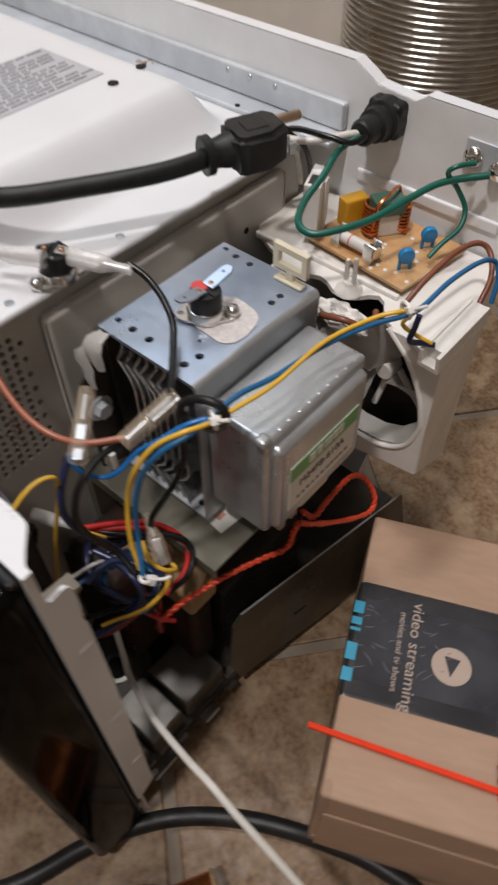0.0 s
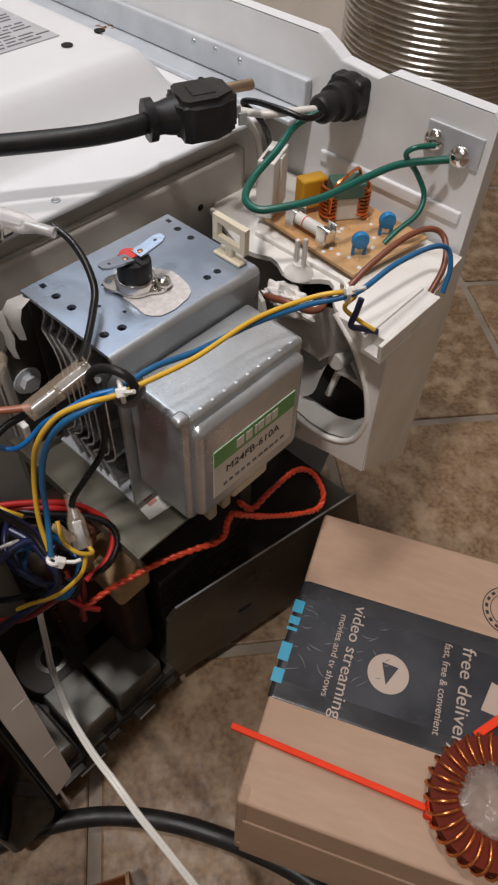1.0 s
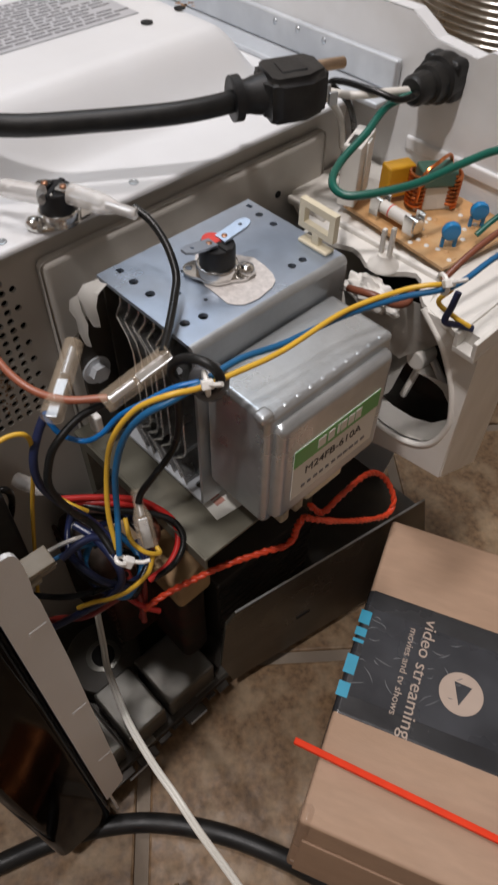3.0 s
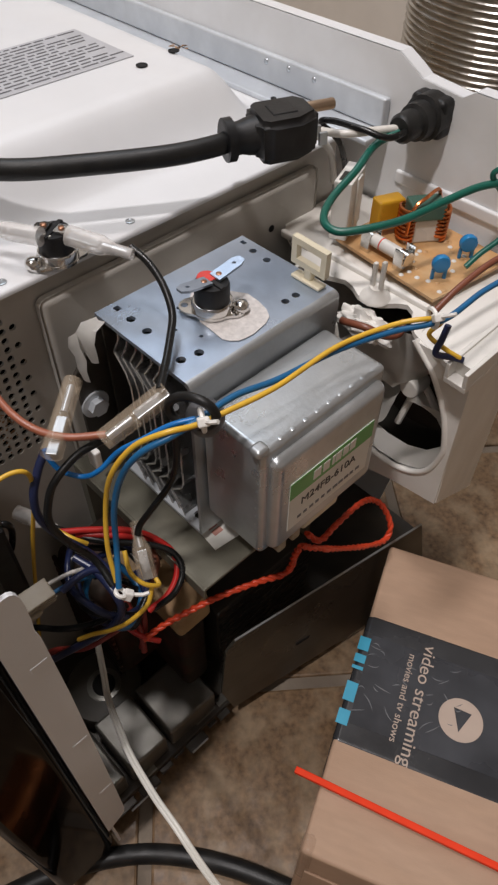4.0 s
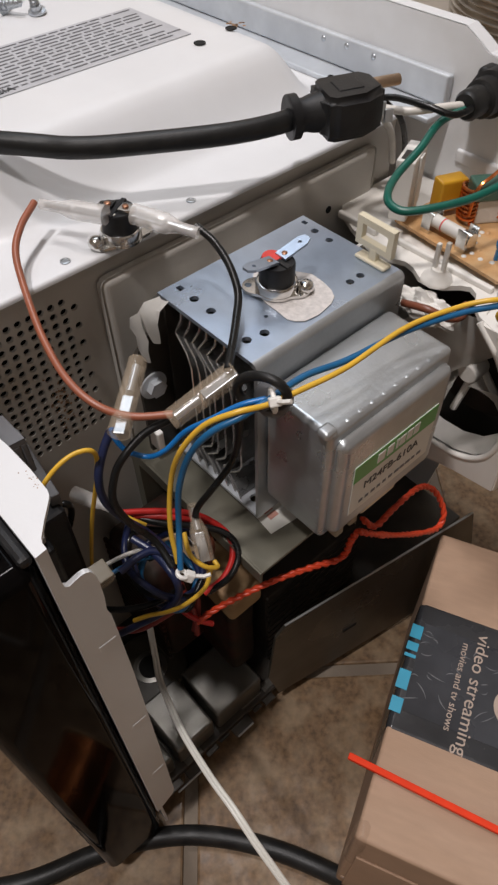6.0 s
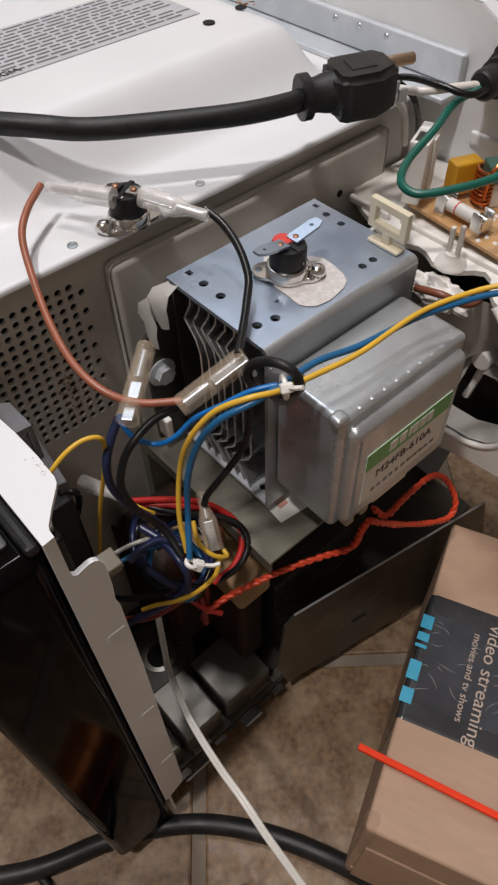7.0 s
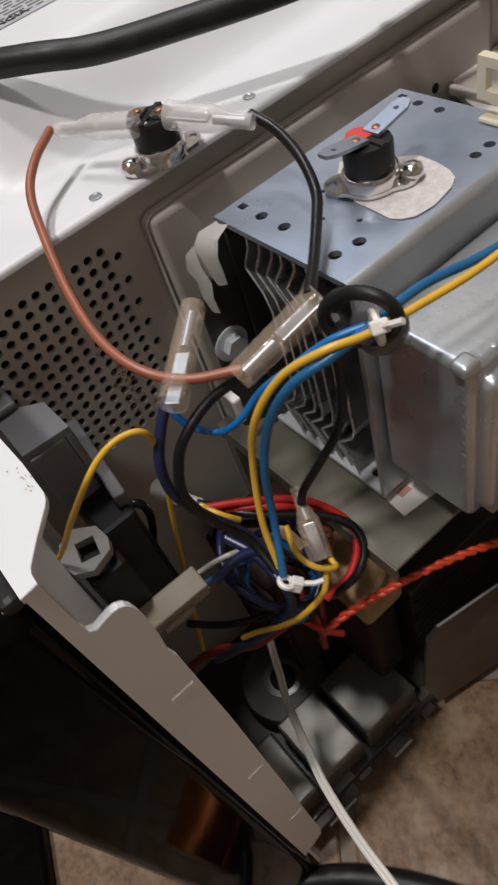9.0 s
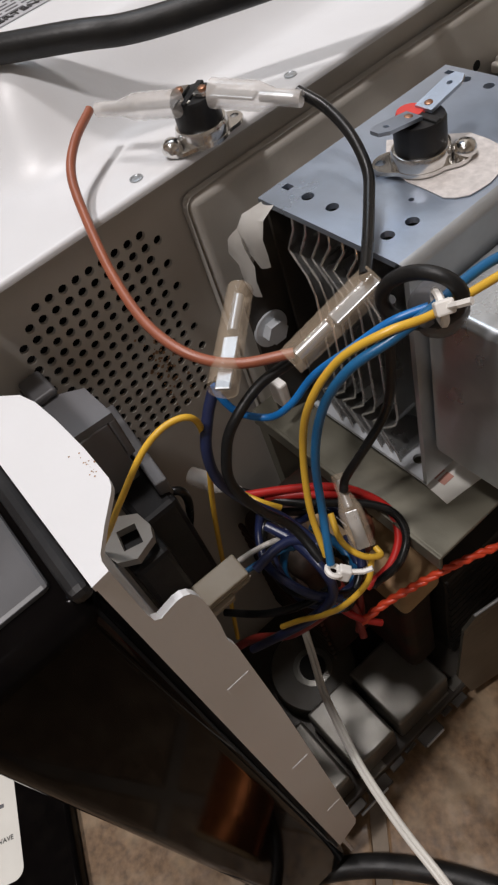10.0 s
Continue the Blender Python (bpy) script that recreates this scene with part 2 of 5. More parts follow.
def sheet(outer, holes, thick, m, bm=None):
    """A flat sheet with real holes: an outline and hole outlines in its plane, drawn up by its thickness."""
    own = bmesh.new()
    edges = []
    for loop in (outer, *holes):
        vs = [own.verts.new((x, y, 0)) for x, y in loop]
        edges += [own.edges.new((vs[k], vs[(k + 1) % len(vs)])) for k in range(len(vs))]
    bmesh.ops.triangle_fill(own, use_beauty=True, use_dissolve=False, edges=edges, normal=(0, 0, 1))
    if thick:
        faces = own.faces[:]
        res = bmesh.ops.extrude_face_region(own, geom=faces, use_keep_orig=True)
        bmesh.ops.translate(own, verts=[v for v in res["geom"] if isinstance(v, bmesh.types.BMVert)], vec=(0, 0, thick))
    own.transform(m)
    return merge(bm, own)


def frame_of(origin, ex, ey):
    """A pose from an origin and two directions."""
    ex, ey = Vector(ex).normalized(), Vector(ey).normalized()
    ez = ex.cross(ey).normalized()
    ey = ez.cross(ex)
    m = Matrix((ex, ey, ez)).transposed().to_4x4()
    m.translation = origin
    return m


def lettering(name, body, size, m, mat, parent, depth=0.0001, width=None):
    """Raised letters in the built-in font, centred on m."""
    cu = bpy.data.curves.new(name, "FONT")
    cu.body, cu.size, cu.align_x, cu.align_y, cu.extrude = body, size, "CENTER", "CENTER", depth
    tmp = new(name, cu)
    bpy.context.view_layer.update()
    me = bpy.data.meshes.new_from_object(tmp.evaluated_get(bpy.context.evaluated_depsgraph_get()))
    bpy.data.objects.remove(tmp)
    if width:
        xs = [v.co.x for v in me.vertices]
        s = width / (max(xs) - min(xs))
        for v in me.vertices:
            v.co.x *= s
    me.transform(m)
    me.materials.clear()
    me.materials.append(mat)
    ob = new(name, me)
    ob.parent = parent
    return ob


def wire(name, r, mat, label, points):
    path = spline(points)
    if name == "power_cord":
        return part("cable", sweep([p - plug.location for p in path], r, 16), mat, plug, smooth=True)
    if name == "twisted_cord":
        ob = thing(name, label, "wire")
        length = 0.0
        strands = ([], [])
        for k, p in enumerate(path):
            if k:
                length += (p - path[k - 1]).length
            d = (path[min(k + 1, len(path) - 1)] - path[max(k - 1, 0)]).normalized()
            a = d.orthogonal().normalized()
            turn = 2 * math.pi * length / 0.009
            off = (a * math.cos(turn) + d.cross(a) * math.sin(turn)) * r * 0.42
            strands[0].append(p + off)
            strands[1].append(p - off)
        for s in strands:
            part("strand", sweep(s, r * 0.66, 10), mat, ob, smooth=True)
        return ob
    if mat is cable_white:
        ob = thing(name, label, "cable")
        for s in (-1, 1):
            part("conductor", sweep([p + Vector((0.4, 0.9, 0)) * s * r * 0.45 for p in path], r * 0.6, 8), mat, ob, smooth=True)
        return ob
    ob = part(name, sweep(path, r, 16 if r > 0.004 else 10), mat, smooth=True)
    return tagged(ob, label, "cable" if "c" == name[0] else "wire")


# ---- floor and room ----
U, V = Vector((0.64, 0.768, 0)), Vector((0.768, -0.64, 0))
PITCH = 0.195
ground = tagged(part("floor", box(-2.6, 2.8, -2.4, 2.0, FLOOR - 0.06, FLOOR - 0.0022), grout), "pale grout bed between stone floor tiles", "floor", kind="structure")
for name, x0, x1, y0, y1 in (("wall_north", -2.6, 2.8, 1.90, 1.98), ("wall_south", -2.6, 2.8, -2.48, -2.4), ("wall_west", -2.68, -2.6, -2.48, 1.98), ("wall_east", 2.8, 2.88, -2.48, 1.98)):
    tagged(part(name, box(x0, x1, y0, y1, FLOOR, 2.4), wall_paint), "plain beige painted plaster wall", "wall", kind="structure")
tagged(part("wall_corner", box(-2.6, -0.580, 0.98, 1.90, FLOOR, 2.4), wall_paint), "plain beige painted wall beside the duct", "wall", kind="structure")
tagged(part("ceiling", box(-2.68, 2.88, -2.48, 1.98, 2.4, 2.5), wall_paint), "plain pale painted ceiling", "ceiling", kind="structure")

# ---- microwave oven chassis ----
oven = thing("microwave_oven", "white microwave oven with its outer case removed, standing on tiles", "microwave", (-0.2, 0.19, FLOOR))


def shell(name, bm, mat, label="", smooth=False, parent=None):
    bm.transform(Matrix.Translation((0.2, -0.19, -FLOOR)))
    return part(name, bm, mat, parent or oven, label, smooth)


def oven_top():
    """The cavity's top sheet with its raised dome and a turned-down edge."""
    bm = bmesh.new()
    nx, ny = 70, 64
    x0, x1, y0, y1 = -0.46, -0.1672, 0.058, 0.318
    def height(x, y):
        dx = min(-0.196 - x, x + 0.43)
        dy = min(y - 0.085, 0.305 - y)
        d = min(dx, dy)
        if dx < 0.03 and dy < 0.03:
            d = 0.03 - math.hypot(0.03 - dx, 0.03 - dy)
        t = min(max(d / 0.030, 0.0), 1.0)
        return 0.272 + 0.026 * t * t * (3 - 2 * t)
    grid = [[bm.verts.new((x0 + (x1 - x0) * i / nx, y0 + (y1 - y0) * j / ny, height(x0 + (x1 - x0) * i / nx, y0 + (y1 - y0) * j / ny))) for j in range(ny + 1)] for i in range(nx + 1)]
    for i in range(nx):
        for j in range(ny):
            bm.faces.new((grid[i][j], grid[i + 1][j], grid[i + 1][j + 1], grid[i][j + 1]))
    last = grid[nx]
    for dx, dz in ((0.0010, -0.0003), (0.0015, -0.0012), (0.0015, -0.0024)):
        row = [bm.verts.new((x1 + dx, v.co.y, 0.272 + dz)) for v in grid[nx]]
        for j in range(ny):
            bm.faces.new((last[j], row[j], row[j + 1], last[j + 1]))
        last = row
    return bm


top = shell("cavity_top", oven_top(), enamel, "white enamelled cavity top with a raised dome", True)


def ring(x, y, z, r, mat, name="hole"):
    """A solid disc with a turned rim, drawn for a screw hole."""
    bm = lathe([(r, 0.0), (r, 0.0004), (r * 0.72, 0.0005), (r * 0.62, 0.0003)], Matrix.Translation((x, y, z)), 14)
    return shell(name, bm, mat)


# near-black for solid discs and slots: the dark inside an opening, as colour
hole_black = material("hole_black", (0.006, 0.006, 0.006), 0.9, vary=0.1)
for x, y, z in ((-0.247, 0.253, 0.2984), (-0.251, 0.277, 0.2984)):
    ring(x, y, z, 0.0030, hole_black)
for x, y in ((-0.173, 0.185), (-0.172, 0.122)):
    ring(x, y, 0.2721, 0.0021, zinc_grey)
bm = bmesh.new()
for k in range(26):
    a, rr = random.uniform(0, 6.28), random.uniform(0.0, 0.006)
    x, y = -0.253 + rr * math.cos(a), 0.2825 + 0.7 * rr * math.sin(a)
    sheet(circle(x, y, random.uniform(0.0004, 0.0011), 6), [], 0.0, Matrix.Translation((0, 0, 0.2985)), bm)
shell("rust_stain", bm, rust, "small orange rust stain")
bm = bmesh.new()
for k in range(20):
    x, y = -0.0765 + random.gauss(0, 0.0022), 0.0552 + random.gauss(0, 0.0006)
    sheet(circle(x, y, random.uniform(0.00006, 0.00022), 6), [], 0.0, Matrix.Translation((0, 0, 0.28545)), bm)
shell("rust_stain", bm, rust, "fine rust specks on the white lip")
bm = bmesh.new()
for k in range(60):
    y, z = 0.1040 + random.gauss(0, 0.003), 0.206 + random.gauss(0, 0.010)
    sheet(circle(y, z, random.uniform(0.0002, 0.0008), 6), [], 0.0, frame_of((-0.17045, 0, 0), (0, 1, 0), (0, 0, 1)), bm)
shell("rust_stain", bm, rust, "brown rust streak among the vent holes")

# perforated right wall of the cavity
holes = []
for j in range(16):
    for k in range(12):
        y, z = 0.1202 - k * 0.0049, 0.2565 - j * 0.00468
        if (k or j % 2) and y > 0.066 and z < 0.2572 - max(0.0, 0.0765 - y) * 0.9:
            holes.append(circle(y, z, 0.00162, 10))
WALL = frame_of((-0.1720, 0, 0), (0, 1, 0), (0, 0, 1))
shell("cavity_wall", sheet([(0.050, 0.0), (0.318, 0.0), (0.318, 0.2715), (0.050, 0.2715)], holes, 0.0014, WALL), cavity_grey, "grey enamelled cavity wall with rows of punched vent holes")
# black sheet added behind the vents to stand for the dark cavity
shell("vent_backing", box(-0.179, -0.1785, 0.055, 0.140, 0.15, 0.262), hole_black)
shell("wall_panel", box(-0.1704, -0.1655, 0.1315, 0.300, 0.02, 0.2605, 0.004, 3), cavity_grey, smooth=True)
shell("waveguide", box(-0.1655, -0.1480, 0.148, 0.232, 0.120, 0.2440, 0.007, 3), cavity_grey, "pressed grey waveguide housing", True)

# rear panel, its folded top rim and the bracing channel
rear_outline = [(-0.46, -0.005), (-0.105, -0.005), (-0.092, 0.080), (-0.047, 0.086), (-0.047, 0.300), (-0.051, 0.3045), (-0.106, 0.3045), (-0.112, 0.3005), (-0.135, 0.3025), (-0.141, 0.306), (-0.150, 0.3105), (-0.46, 0.3105)]
rear_m = frame_of((0, 0.3335, 0), (1, 0, 0), (0, 0, 1))
shell("rear_panel", sheet(rear_outline, [], 0.0012, rear_m), rear_white, "white enamelled rear panel with pressed ribs")
shell("rear_rim", sheet([(x, z) for x, z in rear_outline[4:]] + [(-0.46, 0.3085), (-0.150, 0.3085), (-0.140, 0.304), (-0.134, 0.3003), (-0.112, 0.2985), (-0.106, 0.3022), (-0.052, 0.3022), (-0.049, 0.299)], [], 0.009, frame_of((0, 0.3415, 0), (1, 0, 0), (0, 0, 1))), enamel, "folded white top rim")
shell("rear_side_flange", box(-0.0485, -0.0470, 0.3336, 0.3420, 0.086, 0.2990), enamel)
channel_zinc = material("channel_zinc", (0.60, 0.63, 0.66), 0.42, 0.35, vary=0.08, scale=90, tint=(0.48, 0.51, 0.55), tint_scale=28, tint_amount=0.6, bump=0.05, bump_scale=400)
shell("rear_channel", box(-0.46, -0.148, 0.3125, 0.3325, 0.2720, 0.2748, 0.0008), channel_zinc, "bare galvanised channel along the rear")
shell("channel_lip", box(-0.46, -0.150, 0.3270, 0.3320, 0.2750, 0.2900, 0.0015), channel_zinc, smooth=True)
shell("panel_rib", box(-0.140, -0.052, 0.3305, 0.3330, 0.2500, 0.2570, 0.0014, 3), rear_white, smooth=True)
shell("ground_plate", box(-0.080, -0.0505, 0.3310, 0.3322, 0.2785, 0.2935, 0.0005), channel_zinc, "bare metal grounding plate")
for x, z in ((-0.074, 0.2865), (-0.0595, 0.2835)):
    m = frame_of((x, 0.3290, z), (1, 0, 0), (0, 0, 1))
    shell("ground_screw", lathe([(0.0052, 0.0), (0.0052, 0.0008), (0.0046, 0.0020), (0.0030, 0.0034), (0.0008, 0.0040)], m, 20), chrome, "bright pan-head screw", True)
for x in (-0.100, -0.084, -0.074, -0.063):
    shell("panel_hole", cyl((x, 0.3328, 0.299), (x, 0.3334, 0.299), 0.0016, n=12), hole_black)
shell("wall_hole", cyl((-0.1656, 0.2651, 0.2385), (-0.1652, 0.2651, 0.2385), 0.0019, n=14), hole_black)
for x, z in ((-0.2330, 0.2862), (-0.2161, 0.2866), (-0.1974, 0.2862)):
    shell("channel_rivet", lathe([(0.0016, 0.0), (0.0012, 0.0006), (0.0004, 0.0008)], frame_of((x, 0.3270, z), (1, 0, 0), (0, 0, 1)), 12), galvanised, smooth=True)
for x in (-0.215, -0.195):
    ring(x, 0.3150, 0.2749, 0.0016, hole_black, "channel_hole")

# base plate with stamped pads and the bent side plate
# darker steel than the pads: the dim well is put into the colour
shell("base_plate", box(-0.46, -0.070, 0.046, 0.333, -0.004, 0.0, 0.001), steel_dark, "stamped steel base plate with dirt and rust, its shade put into the colour")
for y0, y1, x0 in ((0.0998, 0.1345, -0.1100), (0.0702, 0.0968, -0.110), (0.0480, 0.0668, -0.110)):
    shell("stamped_pad", box(x0, -0.0742, y0, y1, -0.001, 0.0195, 0.0018, 2), steel_base, smooth=True)
bm = bmesh.new()
y = 0.050
while y < 0.138:
    wide = random.uniform(0.004, 0.016)
    box(-0.0775, -0.0715 + random.uniform(-0.002, 0.0015), y, y + wide, -0.003, -0.0005 + random.uniform(0, 0.0018), 0.0006, 2, bm)
    y += wide + random.uniform(-0.001, 0.003)
shell("torn_edge", bm, steel_base, "ragged dark folded edge")
for y0, y1, x1 in ((0.0500, 0.0655, -0.0655), (0.0690, 0.0820, -0.0640), (0.0850, 0.0935, -0.0668), (0.0960, 0.1030, -0.0682), (0.1050, 0.1190, -0.0640), (0.1230, 0.1290, -0.0675), (0.1310, 0.1390, -0.0660)):
    shell("base_flange", box(-0.0720, x1, y0, y1, -0.0045, -0.0030, 0.0004), steel_dark)
for y0, y1 in ((0.0600, 0.0780), (0.1060, 0.1180)):
    shell("flange_hem", cyl((-0.0640, y0, -0.0036), (-0.0640, y1, -0.0036), 0.0007, n=8), galvanised)
side = frame_of((-0.0690, 0.139, 0), (0.021, 0.115, 0), (0, 0, 1))
side_sheet = sheet([(0.004, -0.004), (0.150, -0.016), (0.156, 0.030), (0.140, 0.088), (0.006, 0.087), (0.0, 0.080), (-0.004, 0.03)], [], 0.0016, side)
side_steel = material("side_steel", (0.085, 0.078, 0.064), 0.32, 0.6, vary=0.2, scale=50, tint=(0.06, 0.042, 0.028), tint_scale=20, tint_amount=0.8, bump=0.06, bump_scale=300)
shell("side_plate", side_sheet, side_steel, "bent dark steel side plate")
# bright line of light on the top edge, added as a pale tube
shell("plate_hem", cyl(side @ Vector((0.006, 0.0872, 0.0008)), side @ Vector((0.140, 0.0882, 0.0008)), 0.0007, n=8), zinc_grey, "thin bright tube added for the lit upper edge")
shell("plate_slot", box(0.050, 0.060, 0.0300, 0.0330, 0.0015, 0.0019, 0.0, m=side), hole_black)
shell("side_flange", box(0.006, 0.145, -0.004, 0.012, 0.0, 0.0012, m=side @ pose(0, 0.0, 0, 0, 0, -4)), side_steel)
for y in (0.062, 0.30):
    shell("foot", cyl((-0.10, y, FLOOR), (-0.10, y, -0.004), 0.010, 0.013, 18, 0.002), rubber, "black rubber foot")
    shell("foot", cyl((-0.40, y, FLOOR), (-0.40, y, -0.004), 0.010, 0.013, 18, 0.002), rubber, "black rubber foot")

# front frame, its lip and side flange, and the black control panel
shell("front_frame", box(-0.46, -0.0560, 0.0455, 0.0468, 0.0, 0.2840), enamel, "white enamelled front frame")
shell("front_lip", sheet([(-0.46, 0.0434), (-0.0548, 0.0434), (-0.0552, 0.0468), (-0.0575, 0.0469), (-0.0588, 0.0474), (-0.0629, 0.0507), (-0.0676, 0.0549), (-0.0688, 0.0557), (-0.0705, 0.0562), (-0.0797, 0.0565), (-0.0903, 0.0562), (-0.0985, 0.0555), (-0.1030, 0.0542), (-0.1064, 0.0512), (-0.46, 0.0512)], [], 0.0014, Matrix.Translation((0, 0, 0.2840))), enamel, "bright white folded top lip")
fl = frame_of((-0.0570, 0, 0), (0, 1, 0), (0, 0, 1))
flange_bm = sheet([(0.0436, 0.030), (0.0545, 0.038), (0.0557, 0.0436), (0.0566, 0.1938), (0.0562, 0.2375), (0.0554, 0.2420), (0.0560, 0.2492), (0.0561, 0.2570), (0.0559, 0.2605), (0.0555, 0.2630), (0.0547, 0.2648), (0.0535, 0.2658), (0.0520, 0.2660), (0.0503, 0.2656), (0.0482, 0.2650), (0.0471, 0.2660), (0.0468, 0.2690), (0.0468, 0.2842), (0.0436, 0.2842)], [], 0.0016, fl)
shell("front_flange", flange_bm, enamel, "white side flange of the front frame")
for z in (0.085, 0.150, 0.222):
    shell("flange_rib", box(-0.0558, -0.05526, 0.0490, 0.0552, z, z + 0.0030, 0.00013), enamel)
shell("control_panel", box(-0.46, -0.0562, 0.0095, 0.0434, -0.004, 0.2800, 0.005, 4), black_gloss, "glossy black control panel and door front", True)
# grey slab on the black plastic paints the light reflected by its top
shell("panel_top", box(-0.45, -0.064, 0.0150, 0.0380, 0.2800, 0.2812, 0.001), grey_black, "grey top of the black control panel, its reflected light as colour")
shell("panel_trim", box(-0.46, -0.0570, 0.0395, 0.0434, 0.2800, 0.2838, 0.0014), black_plastic)
# latch switch holder behind the frame
latch = shell("latch_holder", sheet([(-0.169, 0.0600), (-0.1628, 0.0640), (-0.1579, 0.0639), (-0.1517, 0.0725), (-0.1360, 0.0729), (-0.1373, 0.0575), (-0.169, 0.0575)], [], 0.0026, Matrix.Translation((0, 0, 0.2345))), plastic_grey, "grey plastic latch switch holder")
shell("latch_cheek", box(-0.1520, -0.1360, 0.0705, 0.0731, 0.2180, 0.2345, 0.0006), plastic_grey, parent=latch)
shell("latch_cheek", box(-0.1385, -0.1362, 0.0580, 0.0705, 0.2080, 0.2345, 0.0006), plastic_grey, parent=latch)
shell("latch_tab", box(-0.1690, -0.1560, 0.0580, 0.0660, 0.2371, 0.2402, 0.0013, 3), plastic_grey, smooth=True, parent=latch)
shell("latch_arm", box(0.0, 0.040, -0.0022, 0.0022, -0.010, 0.0, 0.0007, m=frame_of((-0.1660, 0.0775, 0.2130), (0.99, -0.12, -0.05), (0.12, 0.99, 0))), plastic_grey)
shell("latch_arm", box(0.0, 0.036, -0.0010, 0.0060, -0.0030, 0.0, 0.0006, m=frame_of((-0.1620, 0.0720, 0.2000), (0.99, -0.12, -0.05), (0.12, 0.99, 0))), plastic_grey)
shell("latch_leg", box(-0.150, -0.122, 0.0600, 0.0740, 0.15, 0.2050, 0.002), black_plastic)

# printed notice on the dome
notice = shell("notice", box(-0.313, -0.2600, 0.020, 0.2580, 0.2982, 0.2985), label_silver, "grey printed caution label")
rng = random.Random(2)
for k in range(13):
    x = -0.3105 + k * 0.0038
    y = 0.03
    bm = bmesh.new()
    while y < 0.250 - 0.02 * (k % 4 == 1):
        ln = rng.uniform(0.003, 0.011)
        box(x, x + 0.0012, y, y + ln, 0.29855, 0.29866, bm=bm)
        y += ln + 0.0016
    shell("print_line", bm, ink_grey, parent=notice)
lettering("notice_text", "ADVERTENCIA", 0.0060, Matrix.Translation((0.2, -0.19, -FLOOR)) @ frame_of((-0.2640, 0.1400, 0.2987), (0, 1, 0), (-1, 0, 0)), ink_black, notice)


rivet_copper = material("dull_copper", (0.34, 0.17, 0.10), 0.38, 0.8, vary=0.15, scale=300)


# ---- thermostats ----
def thermostat(at, z, ear, tab, dot, label):
    """A snap-disc thermostat: oval flange, metal cup, black body and two flat tabs."""
    x, y = at
    ob = thing("thermostat", label, "thermostat", (x, y, z), "thermostats")
    e = Vector((ear[0], ear[1], 0)).normalized()
    n = Vector((-e.y, e.x, 0))
    outline = []
    for k in range(40):
        a = 2 * math.pi * k / 40
        r = max(0.0092, 0.0148 * abs(math.cos(a)) ** 1.2 * (0.42 + 0.58 * abs(math.cos(a))))
        outline.append((r * math.cos(a), r * math.sin(a)))
    part("flange", sheet(outline, [circle(-0.0122, 0, 0.0016, 10)], 0.0009, frame_of((0, 0, 0.0003), e, n)), chrome, ob, "bright metal flange", True)
    part("cup", lathe([(0.0090, 0.0010), (0.0092, 0.0030), (0.0086, 0.0042), (0.0078, 0.0044)], Matrix(), 32), chrome, ob, smooth=True)
    part("housing", lathe([(0.0077, 0.0044), (0.0077, 0.0098), (0.0072, 0.0106)], Matrix(), 32), black_plastic, ob, "black moulded housing", True)
    t = Vector((tab[0], tab[1], 0)).normalized()
    tn = Vector((-t.y, t.x, 0))
    part("web", box(-0.0075, 0.0075, -0.0012, 0.0012, 0.0104, 0.0112, 0.0003, m=frame_of((0, 0, 0), tn, -t)), black_plastic, ob)
    for s in (1, -1):
        m = frame_of(t * s * 0.0018 + Vector((0, 0, 0.0110)), t * s, tn * s)
        length = 0.0155 if dot else 0.0065
        tab_bm = sheet([(0, -0.0031), (length - 0.003, -0.0031), (length, -0.0016), (length, 0.0016), (length - 0.003, 0.0031), (0, 0.0031)], [circle(length - 0.0045, 0, 0.0009, 8)] if dot else [], 0.0008, m @ pose(0, 0, 0, 0, -7 if dot else 3, 0))
        part("tab", tab_bm, zinc_blue if dot else chrome, ob, "flat metal terminal tab")
        part("rivet", lathe([(0.0014, 0.0), (0.0014, 0.0007), (0.0007, 0.0010)], Matrix.Translation(t * s * 0.0042 + Vector((0, 0, 0.0114))), 14), rivet_copper, ob, "dull copper rivet", True)
    if dot:
        part("paint_dot", lathe([(0.0043, 0.0), (0.0039, 0.0006)], Matrix.Translation(tn * 0.0034 + Vector((0, 0, 0.0107))), 14), red_dot, ob, "dab of red paint")
    else:
        part("paint_dot", box(-0.0016, 0.0016, -0.001, 0.001, 0.0, 0.0003, m=Matrix.Translation(-tn * 0.0052 + Vector((0, 0, 0.0107)))), label_white, ob, "white paint mark")
    part("screw", lathe([(0.0036, 0.0), (0.0036, 0.0010), (0.0030, 0.0021), (0.0014, 0.0028)], Matrix.Translation(e * 0.0122 + Vector((0, 0, 0.0012))), 18), chrome, ob, "pan-head screw", True)
    ob.scale = (0.91, 0.91, 1.24)
    return ob


thermostat((-0.1695, 0.1470), 0.2724, (-0.12, -1), (0.87, 0.5), False, "black disc thermostat screwed to the white oven top")
thermostat((-0.1120, 0.1775), 0.2632, (0.75, 0.66), (0.02, 1), True, "black disc thermostat with red paint dot on the magnetron")
pad_rim = [(-0.1290, 0.1815), (-0.1185, 0.1895), (-0.1100, 0.1948), (-0.1035, 0.1944), (-0.0975, 0.1930), (-0.0938, 0.1908), (-0.0918, 0.1870), (-0.0904, 0.1790), (-0.0908, 0.1752), (-0.0914, 0.1722), (-0.0938, 0.1696), (-0.0965, 0.1682), (-0.1030, 0.1688), (-0.1095, 0.1690), (-0.1205, 0.1722)]
